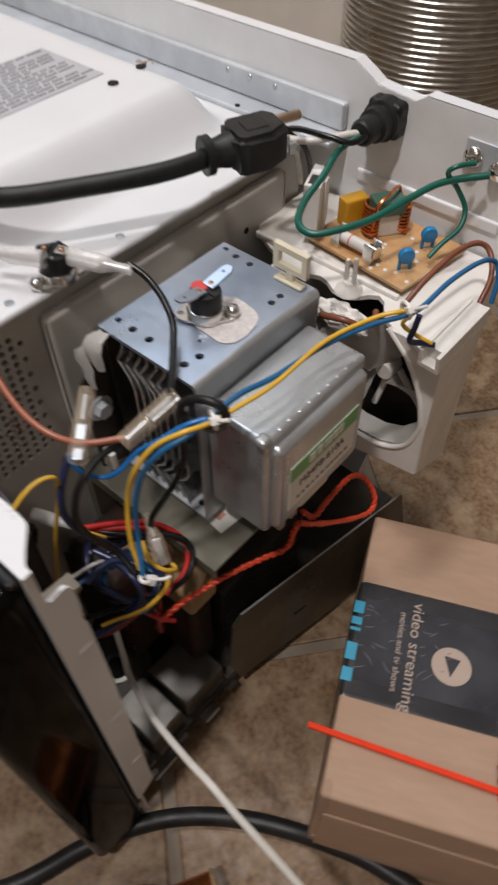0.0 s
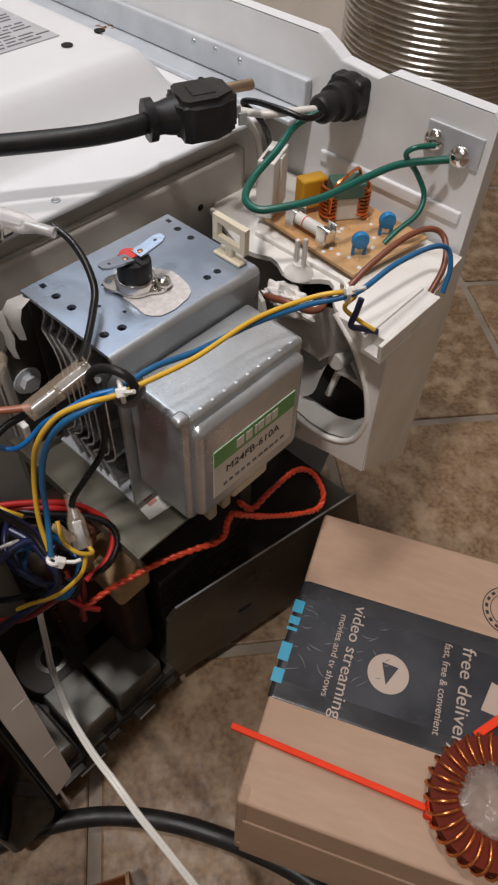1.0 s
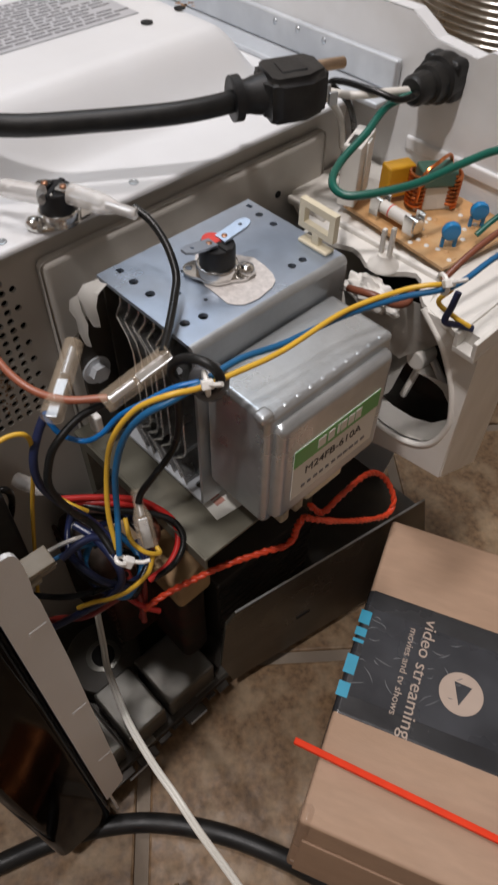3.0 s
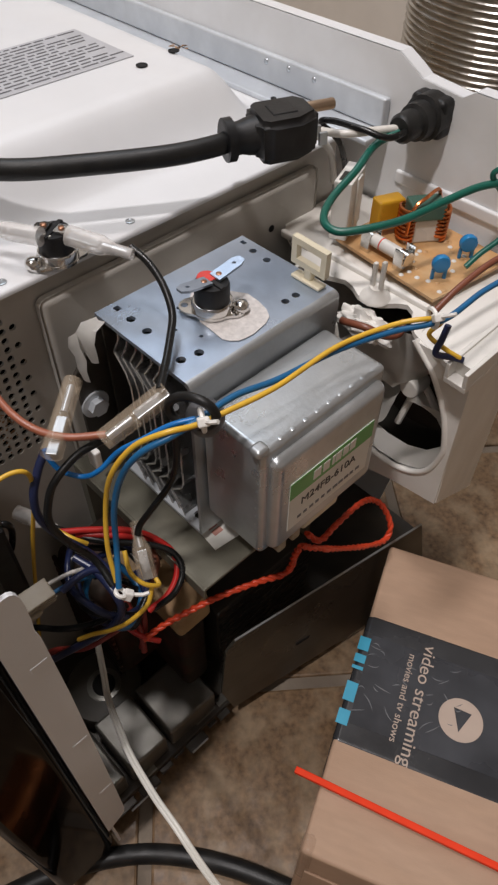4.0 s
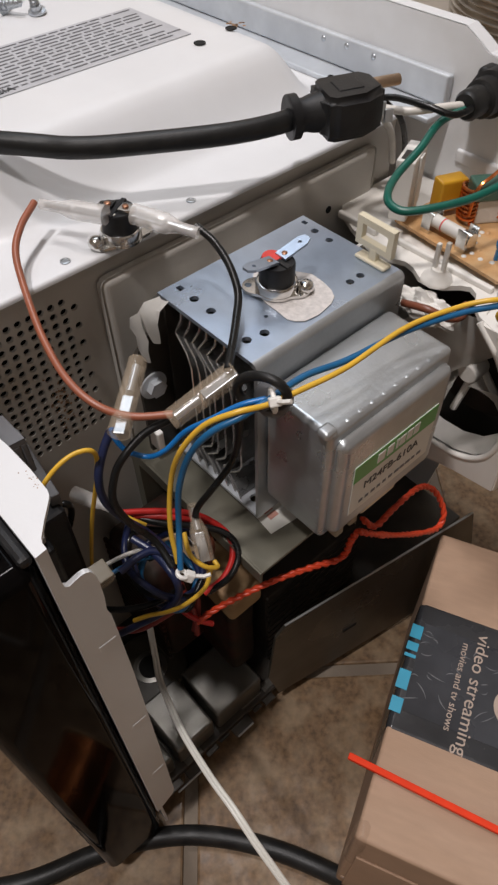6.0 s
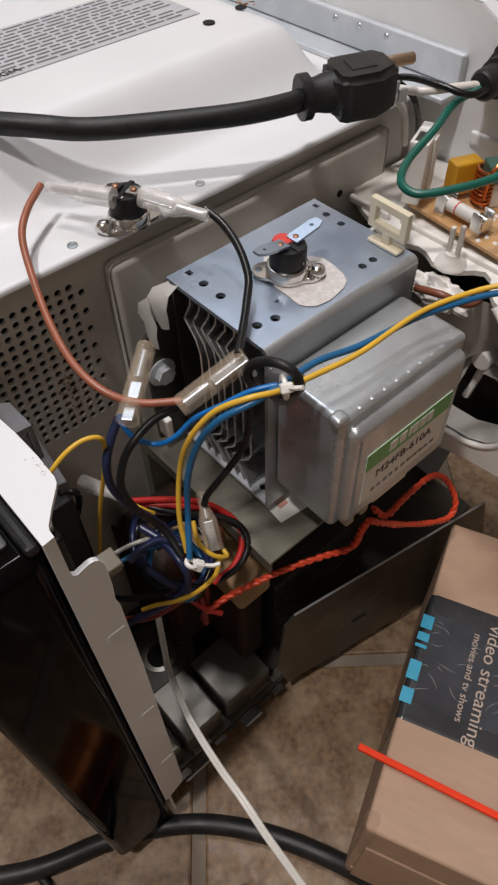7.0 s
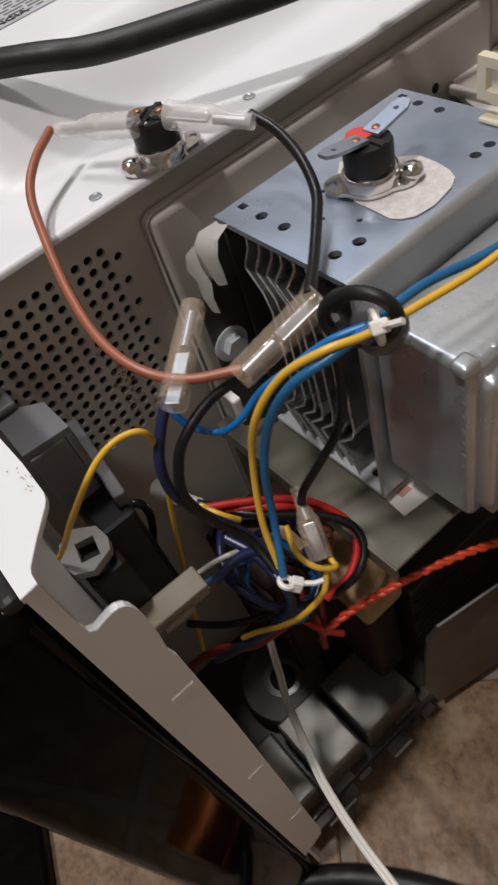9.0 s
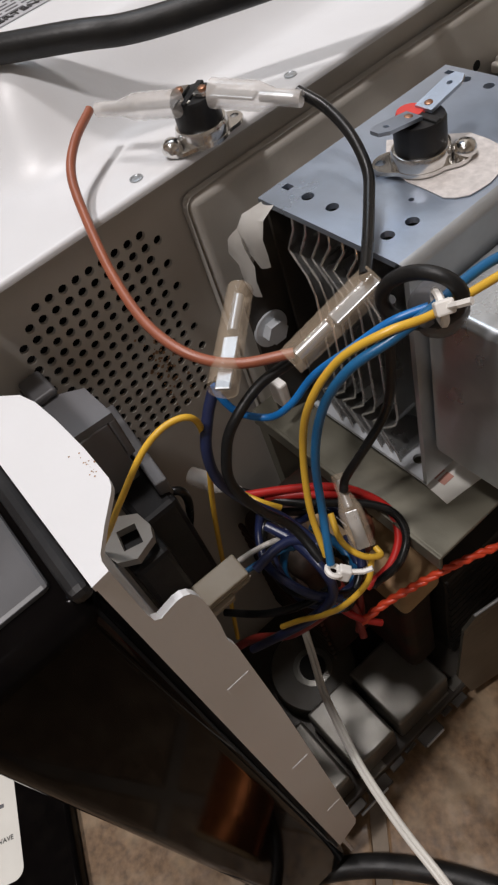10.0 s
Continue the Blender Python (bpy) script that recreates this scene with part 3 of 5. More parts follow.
tagged(part("thermal_pad", sheet(pad_rim, [], 0.0003, Matrix.Translation((0, 0, 0.2628))), mica), "grey thermal paste smeared under the thermostat", "thermal paste")


def sleeve(a, b, r, mat, label, straight=False):
    """A clear crimp sleeve: a wide collar, a waist and a narrow end, with a bright terminal inside."""
    a, b = Vector(a), Vector(b)
    ob = thing("crimp_connector", label, "connector", a, "crimp connectors")
    n = 26
    path = [(b - a) * k / n for k in range(n + 1)]
    prof = []
    for k in range(n + 1):
        t = k / n
        rad = r if t < 0.52 else r * (0.98 - 0.42 * min((t - 0.52) / 0.2, 1.0))
        if straight:
            rad = r * (1.0 - 0.12 * t)
        prof.append(rad * (1 + 0.02 * math.sin(k * 1.9)))
    part("sleeve", sweep(path, r, 14, radii=prof), mat, ob, "cloudy clear vinyl sleeve", True)
    d = (b - a).normalized()
    side = d.cross(Vector((0, 0, 1))).normalized()
    L = (b - a).length
    part("terminal", box(0.0, L * 0.50, -r * 0.50, r * 0.50, -r * 0.12, r * 0.12, r * 0.08, m=frame_of((0, 0, 0), d, side)), zinc_grey, ob, "grey crimped terminal")
    part("barrel", cyl(d * L * 0.55, d * L * 0.92, r * 0.36, n=12), zinc_grey, ob, smooth=True)
    return ob


sleeve((-0.1655, 0.1395, 0.2875), (-0.1900, 0.1262, 0.2870), 0.0038, vinyl, "clear sleeved crimp connector with brown wire")
sleeve((-0.1585, 0.1472, 0.2880), (-0.1355, 0.1595, 0.2850), 0.0040, vinyl, "clear sleeved crimp connector with black wire")
sleeve((-0.0868, 0.1340, 0.2655), (-0.0915, 0.1085, 0.2560), 0.0044, vinyl_dull, "clear sleeved splice joining brown and black wires", True)
sleeve((-0.1000, 0.0930, 0.2540), (-0.1210, 0.1170, 0.2580), 0.0041, vinyl_dull, "yellowed clear sleeve over blue wire terminal", True)
sleeve((-0.0830, 0.1105, 0.1720), (-0.1030, 0.1200, 0.1850), 0.0042, vinyl_dull, "clear sleeved connector in the wiring bundle")
# the last sleeve stands in for a pale crusty strip along the wall
sleeve((-0.1500, 0.0880, 0.1750), (-0.1300, 0.0960, 0.1750), 0.0036, vinyl, "clear crimp sleeve in place of a pale crusty strip by the cavity wall")

# ---- magnetron ----
fin_glint_metal = material("fin_edge", (0.74, 0.74, 0.73), 0.24, 0.8, vary=0.2, scale=300)
mag = thing("magnetron", "blue-grey zinc plated magnetron bolted to the cavity wall", "magnetron", (-0.115, 0.183, 0.165))


def mpart(name, bm, mat, label="", smooth=False, parent=None):
    bm.transform(Matrix.Translation((0.115, -0.183, -0.165)))
    return part(name, bm, mat, parent or mag, label, smooth)


plate_holes = [circle(x, y, r, 14) for x, y, r in (
    (-0.1300, 0.1510, 0.0019), (-0.1200, 0.1510, 0.0019), (-0.0985, 0.1498, 0.0019), (-0.0970, 0.1572, 0.0019),
    (-0.1310, 0.2180, 0.0017), (-0.1220, 0.2175, 0.0017), (-0.0965, 0.2025, 0.0017), (-0.0965, 0.2085, 0.0017),
    (-0.1130, 0.1592, 0.0008), (-0.0965, 0.1700, 0.0011), (-0.1035, 0.1640, 0.0008), (-0.1225, 0.1690, 0.0010))]
plate_holes += [[(-0.1405, 0.150), (-0.1375, 0.150), (-0.1375, 0.1525), (-0.1405, 0.1525)], [(-0.1400, 0.2185), (-0.1372, 0.2185), (-0.1372, 0.2205), (-0.1400, 0.2205)]]
mpart("yoke_top", sheet([(-0.1430, 0.1430), (-0.0885, 0.1430), (-0.0885, 0.2230), (-0.1430, 0.2230)], plate_holes, 0.0018, Matrix.Translation((0, 0, 0.2608))), zinc_blue, "blue zinc plated top plate with punched holes")
bm = bmesh.new()
rows = []
for k in range(7):
    a = math.pi / 2 * k / 6
    x, z = -0.0885 + 0.0030 * math.sin(a), 0.2596 + 0.0030 * math.cos(a)
    rows.append((x, z))
rows.append((-0.0855, 0.170))
verts = [[bm.verts.new((x, y, z)) for x, z in rows] for y in (0.1430, 0.2230)]
inner = [[bm.verts.new((x - 0.0017, y, z - (0.0017 if k < 4 else 0.0006))) for k, (x, z) in enumerate(rows)] for y in (0.1430, 0.2230)]
for k in range(len(rows) - 1):
    bm.faces.new((verts[0][k], verts[0][k + 1], verts[1][k + 1], verts[1][k]))
    bm.faces.new((inner[0][k], inner[0][k + 1], inner[1][k + 1], inner[1][k]))
    for s in (0, 1):
        bm.faces.new((verts[s][k], verts[s][k + 1], inner[s][k + 1], inner[s][k]))
mpart("yoke_side", bm, zinc_grey, "grey zinc plated side plate", True)
# dark sheet put in for the shade beside the fins
mpart("inner_shadow_plate", box(-0.1428, -0.1415, 0.1445, 0.2225, 0.172, 0.2605), steel_dark, "dark sheet standing in for the shade inside the yoke")
mpart("yoke_bottom", sheet([(-0.1430, 0.1430), (-0.0860, 0.1430), (-0.0860, 0.2230), (-0.1430, 0.2230)], [circle(-0.0945, 0.149, 0.0022, 12), circle(-0.135, 0.149, 0.0022, 12)], 0.0016, Matrix.Translation((0, 0, 0.1690))), channel_zinc, "bare bottom plate")
for k in range(7):
    x = -0.1300 + k * 0.0049
    profile = [(x, 0.2602), (x - 0.0004, 0.2560), (x - 0.0056, 0.2475), (x - 0.0052, 0.2462), (x + 0.0010, 0.2395), (x + 0.0026, 0.2330), (x + 0.0028, 0.1960), (x + 0.0014, 0.1905), (x - 0.0056, 0.1835), (x - 0.0054, 0.1820), (x + 0.0006, 0.1745), (x + 0.0022, 0.1710)]
    bm = bmesh.new()
    rows = [[bm.verts.new((a + 0.0003 * math.sin(9 * z * 40 + k), y, z)) for a, z in profile] for y in (0.1440 + 0.0004 * (k % 3), 0.1640, 0.2200)]
    for lo, hi in zip(rows, rows[1:]):
        for q in range(len(profile) - 1):
            bm.faces.new((lo[q], lo[q + 1], hi[q + 1], hi[q]))
    bmesh.ops.solidify(bm, geom=bm.faces[:], thickness=0.0008)
    fin = mpart("cooling_fin", bm, fin_metal)
    # thin brighter tube added on the front edge to imitate its glint
    y = 0.1440 + 0.0004 * (k % 3)
    mpart("fin_edge", sweep([Vector((a + 0.0003 * math.sin(9 * z * 40 + k) + 0.0004, y, z)) for a, z in profile], 0.00042, 6), fin_glint_metal, "thin bright tube added for the glint along the fin", True, fin)
mpart("magnet_ring", cyl((-0.1400, 0.183, 0.215), (-0.1310, 0.183, 0.215), 0.027, n=28, bevel=0.001), steel_dark)
mpart("anode", cyl((-0.1415, 0.183, 0.215), (-0.0880, 0.183, 0.215), 0.019, n=28), fin_metal, smooth=True)
mpart("mount_plate", sheet([(0.1300, 0.175), (0.150, 0.168), (0.228, 0.168), (0.228, 0.2570), (0.1435, 0.2570), (0.1400, 0.245), (0.1300, 0.235)], [], 0.002, frame_of((-0.1478, 0, 0), (0, 1, 0), (0, 0, 1))), steel_dark, "dark mounting plate")
bm = lathe([(0.0058, 0.0), (0.0058, 0.0010), (0.0044, 0.0011), (0.0044, 0.0045)], frame_of((-0.1458, 0.1360, 0.2150), (0, 1, 0), (0, 0, 1)), 6)
bm = lathe([(0.0068, -0.0004), (0.0068, 0.0008), (0.0060, 0.0010)], frame_of((-0.1458, 0.1360, 0.2150), (0, 1, 0), (0, 0, 1)), 24, bm)
mpart("mounting_nut", bm, channel_zinc, "bright hex nut with washer", True)
# filter box
fb = mpart("filter_box", box(-0.0850, -0.0522, 0.1465, 0.2150, 0.1865, 0.2500, 0.0026, 4), zinc_grey, "pressed grey filter box", True)
mpart("filter_lid", box(-0.0560, -0.0478, 0.1495, 0.2125, 0.1890, 0.2452, 0.0040, 4), zinc_grey, "rounded lid of the filter box", True)
for k in range(10):
    y = 0.1510 + k * 0.0064
    mpart("crimp", lathe([(0.0011, 0.0), (0.0008, 0.00010), (0.0003, 0.00014)], Matrix.Translation((-0.0545, y, 0.2499)) @ Matrix.Diagonal((1.0, 1.1, 1, 1)), 14), zinc_grey, smooth=True, parent=fb)
for k in range(11):
    z = 0.190 + k * 0.0053
    mpart("crimp", lathe([(0.0011, 0.0), (0.0008, 0.00012), (0.0004, 0.0002)], frame_of((-0.0548, 0.1465, z), (1, 0, 0), (0, 0, 1)), 12), zinc_grey, smooth=True, parent=fb)
mpart("corner_tab", box(-0.0575, -0.0520, 0.1440, 0.1500, 0.2490, 0.2530, 0.0015, 3), zinc_grey, smooth=True)
FACE = frame_of((-0.0478, 0.1815, 0.2135), (0, 1, 0), (0, 0, 1))
lab = mpart("label", box(-0.0245, 0.0245, -0.0148, 0.0152, 0.0, 0.0003, m=FACE), label_white, "white and green printed rating label")
mpart("label_band", box(-0.0245, 0.0245, 0.0056, 0.0152, 0.0003, 0.0005, m=FACE), label_green, parent=lab)
rng = random.Random(4)
shift = Matrix.Translation((0.115, -0.183, -0.165))
for x, wd in ((-0.0095, 0.0042), (-0.0042, 0.0036), (0.0000, 0.0014), (0.0030, 0.0034), (0.0074, 0.0034), (0.0116, 0.0034)):
    mpart("printed_bar", box(x - wd / 2, x + wd / 2, 0.0078, 0.0130, 0.0005, 0.0007, 0.0, m=FACE), label_white, parent=lab)
lettering("model_text", "M24FB-610A", 0.0062, shift @ FACE @ Matrix.Translation((-0.001, -0.0010, 0.0004)), ink_black, lab, width=0.033)
for k in range(11):
    x = -0.019 + k * 0.0036
    mpart("printed_bar", box(x, x + rng.uniform(0.0018, 0.0030), -0.0108, -0.0092, 0.0003, 0.0005, m=FACE), ink_grey, parent=lab)
mpart("terminal_block", box(-0.074, -0.054, 0.176, 0.200, 0.172, 0.1865, 0.002), plastic_cream, "cream plastic heater terminal block")
for y in (0.1640, 0.1730):
    mpart("heater_lug", box(-0.0610, -0.0550, y - 0.0026, y + 0.0026, 0.1680, 0.1868, 0.0012, 2), block_cream, "pale heater terminal lug", True)


def bent(rows, thick):
    """A bent plastic strip: rows of left and right edge points."""
    bm = bmesh.new()
    grid = [[bm.verts.new(Vector(a).lerp(Vector(b), q / 4) + Vector((0, -0.0010 * (1 - (q / 2 - 1) ** 2), 0))) for q in range(5)] for a, b in rows]
    for p0, p1 in zip(grid, grid[1:]):
        for q in range(4):
            bm.faces.new((p0[q], p0[q + 1], p1[q + 1], p1[q]))
    bmesh.ops.solidify(bm, geom=bm.faces[:], thickness=thick)
    return bm


clip_white = thing("plastic_clip", "white bent plastic wire clip beside the magnetron", "clip", (-0.140, 0.134, 0.250))
def cpart(name, bm):
    bm.transform(Matrix.Translation((0.140, -0.134, -0.250)))
    return part(name, bm, nylon, clip_white, smooth=True)
cpart("shield", bent([((-0.1400, 0.1420, 0.2630), (-0.1340, 0.1420, 0.2640)), ((-0.1440, 0.1370, 0.2605), (-0.1335, 0.1370, 0.2620)), ((-0.1455, 0.1345, 0.2560), (-0.1332, 0.1350, 0.2570)), ((-0.1430, 0.1345, 0.2500), (-0.1335, 0.1355, 0.2510)), ((-0.1390, 0.1350, 0.2450), (-0.1345, 0.1360, 0.2460))], 0.0012))
cpart("tongue", bent([((-0.1500, 0.1330, 0.2515), (-0.1420, 0.1330, 0.2590)), ((-0.1480, 0.1310, 0.2490), (-0.1395, 0.1320, 0.2530)), ((-0.1470, 0.1325, 0.2440), (-0.1385, 0.1330, 0.2465)), ((-0.1440, 0.1310, 0.2400), (-0.1375, 0.1315, 0.2425)), ((-0.1440, 0.1325, 0.2345), (-0.1385, 0.1325, 0.2350))], 0.0010))
tagged(part("plastic_tab", box(-0.1120, -0.1060, 0.1110, 0.1140, 0.2240, 0.2340, 0.0008, m=None), nylon), "small white plastic tab", "clip")

# cream saddle clip standing on the yoke
clip = thing("cable_saddle", "cream plastic cable saddle clipped on the magnetron", "clip", (-0.099, 0.2205, 0.262))
CL = frame_of((0, 0, 0.0), (1, 0.02, 0), (0, 0, 1))
part("loop", sheet([(-0.0112, 0.0078), (0.0108, 0.0070), (0.0110, 0.0205), (-0.0112, 0.0215)], [[(-0.0078, 0.0108), (0.0075, 0.0100), (0.0078, 0.0172), (-0.0078, 0.0182)]], 0.0032, CL), plastic_cream, clip)
part("stem", box(-0.0024, 0.0024, -0.0034, 0.0, 0.0, 0.0085, 0.0008), plastic_cream, clip)
clip.scale = (0.82, 0.9, 0.88)
part("foot", box(-0.0095, 0.0095, -0.0050, 0.0010, 0.0008, 0.0026, 0.0008), plastic_cream, clip)

# sheet under the magnetron
tray = thing("air_guide", "khaki grey sheet metal air guide below the magnetron", "air guide", (-0.11, 0.18, 0.16))
def tpart(name, bm, mat, label="", smooth=False):
    bm.transform(Matrix.Translation((0.11, -0.18, -0.16)))
    return part(name, bm, mat, tray, label, smooth)
tpart("sheet", box(-0.1660, -0.0660, 0.1275, 0.2400, 0.1620, 0.1640, 0.0006), khaki_steel)
tpart("front_fold", box(-0.1660, -0.0660, 0.1265, 0.1280, 0.1560, 0.1638, 0.0005), khaki_steel)
tpart("leg", box(-0.1660, -0.1600, 0.1280, 0.2400, 0.0, 0.1620), khaki_steel)
tpart("leg", box(-0.1000, -0.0980, 0.2300, 0.2400, 0.0, 0.1620), khaki_steel)
tpart("sticker", sheet([(-0.0925, 0.1455), (-0.0780, 0.1440), (-0.0760, 0.1620), (-0.0905, 0.1630)], [], 0.0003, Matrix.Translation((0, 0, 0.1641))), label_white, "small white paper sticker")
for x in (-0.0905, -0.0865):
    tpart("sticker_print", box(x, x + 0.003, 0.1490, 0.1540, 0.1645, 0.1647), ink_red)

# ---- transformer and low parts ----
trafo = thing("transformer", "high voltage transformer with tan paper coil under the wiring", "transformer", (-0.11, 0.15, 0.0))
def rpart(name, bm, mat, label="", smooth=False):
    bm.transform(Matrix.Translation((0.11, -0.15, 0)))
    return part(name, bm, mat, trafo, label, smooth)
rpart("core", box(-0.150, -0.086, 0.150, 0.225, 0.0, 0.080, 0.002), steel_dark, "dark laminated iron core")
rpart("coil", box(-0.120, -0.081, 0.1205, 0.1420, 0.1020, 0.1200, 0.0030, 3), paper_tan, "tan paper wrapped coil", True)
rpart("coil", box(-0.124, -0.086, 0.1240, 0.1420, 0.022, 0.1000, 0.005, 3), varnish, "dark varnished winding", True)
rpart("coil_wrap", box(-0.130, -0.104, 0.1150, 0.1262, 0.1140, 0.1380, 0.0025, 2), paper_tan, "tan paper wrap", True)
rpart("primary_coil", box(-0.160, -0.114, 0.0985, 0.1480, 0.030, 0.1240, 0.008, 4), varnish, "dark red-brown varnished winding", True)
for k in range(14):
    rpart("coil_turn", box(-0.1602, -0.1130, 0.0975, 0.1000, 0.0365 + k * 0.0058, 0.0405 + k * 0.0058, 0.0012, 2), varnish, smooth=True)
for k in range(12):
    z = 0.004 + k * 0.0065
    rpart("lamination", box(-0.0862, -0.0848, 0.150, 0.225, z, z + 0.005), steel_dark)
motor = thing("turntable_motor", "round grey motor with a central hole on the base", "motor", (-0.128, 0.090, -0.004))
part("can", lathe([(0.0235, 0.0), (0.0240, 0.014), (0.0225, 0.0165), (0.0085, 0.0168), (0.0080, 0.0150), (0.0070, 0.0150)], Matrix(), 36), material("motor_grey", (0.095, 0.088, 0.072), 0.5, vary=0.15, tint=(0.04, 0.03, 0.02), tint_scale=60, tint_amount=0.6), motor, smooth=True)
part("shaft_hole", lathe([(0.0070, 0.0), (0.0070, 0.0181)], Matrix(), 24), hole_black, motor)
part("shaft_collar", lathe([(0.0105, 0.0164), (0.0105, 0.0176), (0.0079, 0.0178), (0.0079, 0.0170)], Matrix(), 30), steel_base, motor, smooth=True)
conn = thing("connector_block", "off-white plastic wire connector block", "connector", (-0.1085, 0.0680, 0.1720))
cb = frame_of((0, 0, 0), (0.03, 1.0, 0.0), (-0.96, 0.03, 0.28))
part("shell", box(-0.0150, 0.0098, -0.0045, 0.0045, -0.0050, 0.0045, 0.0006, m=cb), block_cream, conn)
part("ridge", box(-0.0150, 0.0099, -0.0049, -0.0043, 0.0010, 0.0018, m=cb), block_cream, conn)
part("latch", box(-0.010, 0.002, -0.0065, -0.0045, -0.004, 0.000, 0.0005, m=cb), block_cream, conn)
for q, lead in ((0.0022, wire_white), (-0.0022, wire_blue_dark)):
    part("lead", sweep(spline([cb @ Vector((0.0090, q, 0.0)), cb @ Vector((0.0160, q - 0.001, 0.001)), cb @ Vector((0.0240, q - 0.003, 0.001)), cb @ Vector((0.0320, q - 0.006, -0.002))]), 0.0010, 8), lead, conn, smooth=True)
hexb = thing("latch_switch", "pale plastic latch lever with a square hole", "switch", (-0.1195, 0.0552, 0.205))
part("lever", sheet([(-0.0105, 0.0000), (-0.0055, 0.0062), (0.0010, 0.0068), (0.0052, 0.0050), (0.0078, -0.0024), (0.0044, -0.0076), (-0.0018, -0.0090), (-0.0085, -0.0060)], [[(-0.0050, -0.0022), (0.0026, -0.0040), (0.0044, 0.0020), (-0.0032, 0.0036)]], 0.003, Matrix()), material("pale_latch", (0.30, 0.285, 0.26), 0.5, vary=0.08, scale=90), hexb)
part("body", box(-0.012, 0.008, -0.006, 0.007, -0.030, -0.003, 0.002), black_plastic, hexb)


# ---- ties and rings on the wiring ----
def tie(at, d, r, label):
    ob = thing("cable_tie", label, "cable tie", at, "cable ties")
    d = Vector(d).normalized()
    n = d.orthogonal().normalized()
    path = [(n * math.cos(a) + d.cross(n) * math.sin(a)) * r for a in [2 * math.pi * k / 20 for k in range(21)]]
    part("strap", sweep(path, 0.0009, 6), nylon, ob, smooth=True)
    part("head", box(-0.0020, 0.0020, -0.0018, 0.0018, -0.0016, 0.0016, 0.0005, m=frame_of(n * (r + 0.001), d, n)), nylon, ob)
    part("tail", sweep([n * r, n * (r + 0.006) + d * 0.002, n * (r + 0.008) + d * 0.004], 0.0008, 6), nylon, ob)
    return ob


tie((-0.0650, 0.1310, 0.2700), (0.5, 0.85, 0.05), 0.0036, "white nylon cable tie round blue and yellow wires")
tie((-0.0715, 0.0915, 0.1990), (0.1, 0.5, 0.8), 0.0020, "white nylon cable tie in the wiring bundle")
tie((-0.0455, 0.2290, 0.2690), (0.45, 0.85, 0.1), 0.0036, "clear nylon cable tie by the fan housing")
grom = thing("rubber_ring", "black rubber ring holding the wires to the magnetron", "grommet", (-0.0708, 0.1315, 0.2690))
part("ring", sweep([Vector((0.0088 * math.cos(a), 0.0030 * math.cos(a + 0.3), 0.0078 * math.sin(a) + 0.0030 * math.cos(a))) for a in [2 * math.pi * k / 30 for k in range(31)]], 0.0017, 8), rubber, grom, smooth=True)
part("ball", lathe([(0.001, -0.006), (0.005, -0.0045), (0.0068, -0.001), (0.0068, 0.002), (0.005, 0.005), (0.001, 0.0062)], Matrix.Translation((-0.0005, 0.006, -0.0075)), 20), grey_black, grom, smooth=True)

# ---- power plug ----
plug = thing("power_cord", "thick black rubber power cord with three-prong plug over the oven top", "power cord", (-0.148, 0.246, 0.300))
PD = Vector((0.40, 0.915, 0.02)).normalized()
PM = frame_of((0, 0, 0), PD, (-0.915, 0.40, 0))
outline = [(-0.0100, -0.0090), (-0.0060, -0.0125), (0.0080, -0.0125), (0.0185, -0.0070), (0.0185, 0.0065), (0.0140, 0.0125), (-0.0060, 0.0125), (-0.0100, 0.0090)]
body_bm = sheet(outline, [], 0.018, PM @ Matrix.Translation((0, 0, -0.009)))
bmesh.ops.bevel(body_bm, geom=[e for e in body_bm.edges if len(e.link_faces) == 2 and e.calc_face_angle(0) > 0.5], offset=0.0026, segments=3, affect="EDGES")
part("plug_body", body_bm, black_plastic, plug, smooth=True)
part("grip", box(-0.002, 0.009, -0.005, 0.005, 0.0085, 0.0094, 0.0004, m=PM), black_plastic, plug)
part("boot", lathe([(0.0074, -0.0225), (0.0088, -0.0219), (0.0088, -0.0184), (0.0066, -0.0178), (0.0066, -0.0150), (0.0074, -0.012), (0.0080, -0.008)], PM @ pose(0, 0, 0, 0, 90, 0), 24), black_plastic, plug, smooth=True)
part("blade", box(0.0185, 0.0225, 0.0000, 0.0015, -0.0065, -0.0010, 0.0004, m=PM), galvanised, plug, "flat metal blade")
part("blade", box(0.0185, 0.0225, -0.0070, -0.0055, -0.0065, -0.0010, 0.0004, m=PM), galvanised, plug, "flat metal blade")
part("ground_pin", cyl(PM @ Vector((0.0175, 0.0075, 0.004)), PM @ Vector((0.0315, 0.0075, 0.004)), 0.0024, n=14, bevel=0.0008), material("aged_brass", (0.42, 0.31, 0.22), 0.32, 0.85, vary=0.15, scale=200), plug, "round brown ground pin", True)
relief = thing("strain_relief", "black rubber strain relief through the rear panel", "grommet", (-0.125, 0.325, 0.290))
part("sleeve", lathe([(0.0055, -0.020), (0.0068, -0.018), (0.0068, -0.010), (0.0085, -0.009), (0.0088, -0.003), (0.0105, -0.002), (0.0105, 0.007)], pose(0, 0, 0, -90, 0, 0), 20), rubber, relief, smooth=True)
part("collar", box(-0.0100, 0.0100, -0.001, 0.018, -0.0090, 0.0095, 0.003, 3), rubber, relief, smooth=True)

# ---- fan housing with its fan ----
fan = thing("fan_housing", "white plastic cooling fan housing behind the magnetron", "fan", (-0.08, 0.29, 0.0))
def fpart(name, bm, mat, label="", smooth=False, parent=None):
    bm.transform(Matrix.Translation((0.08, -0.29, 0)))
    return part(name, bm, mat, parent or fan, label, smooth)
FAN = (-0.0690, 0.1890)
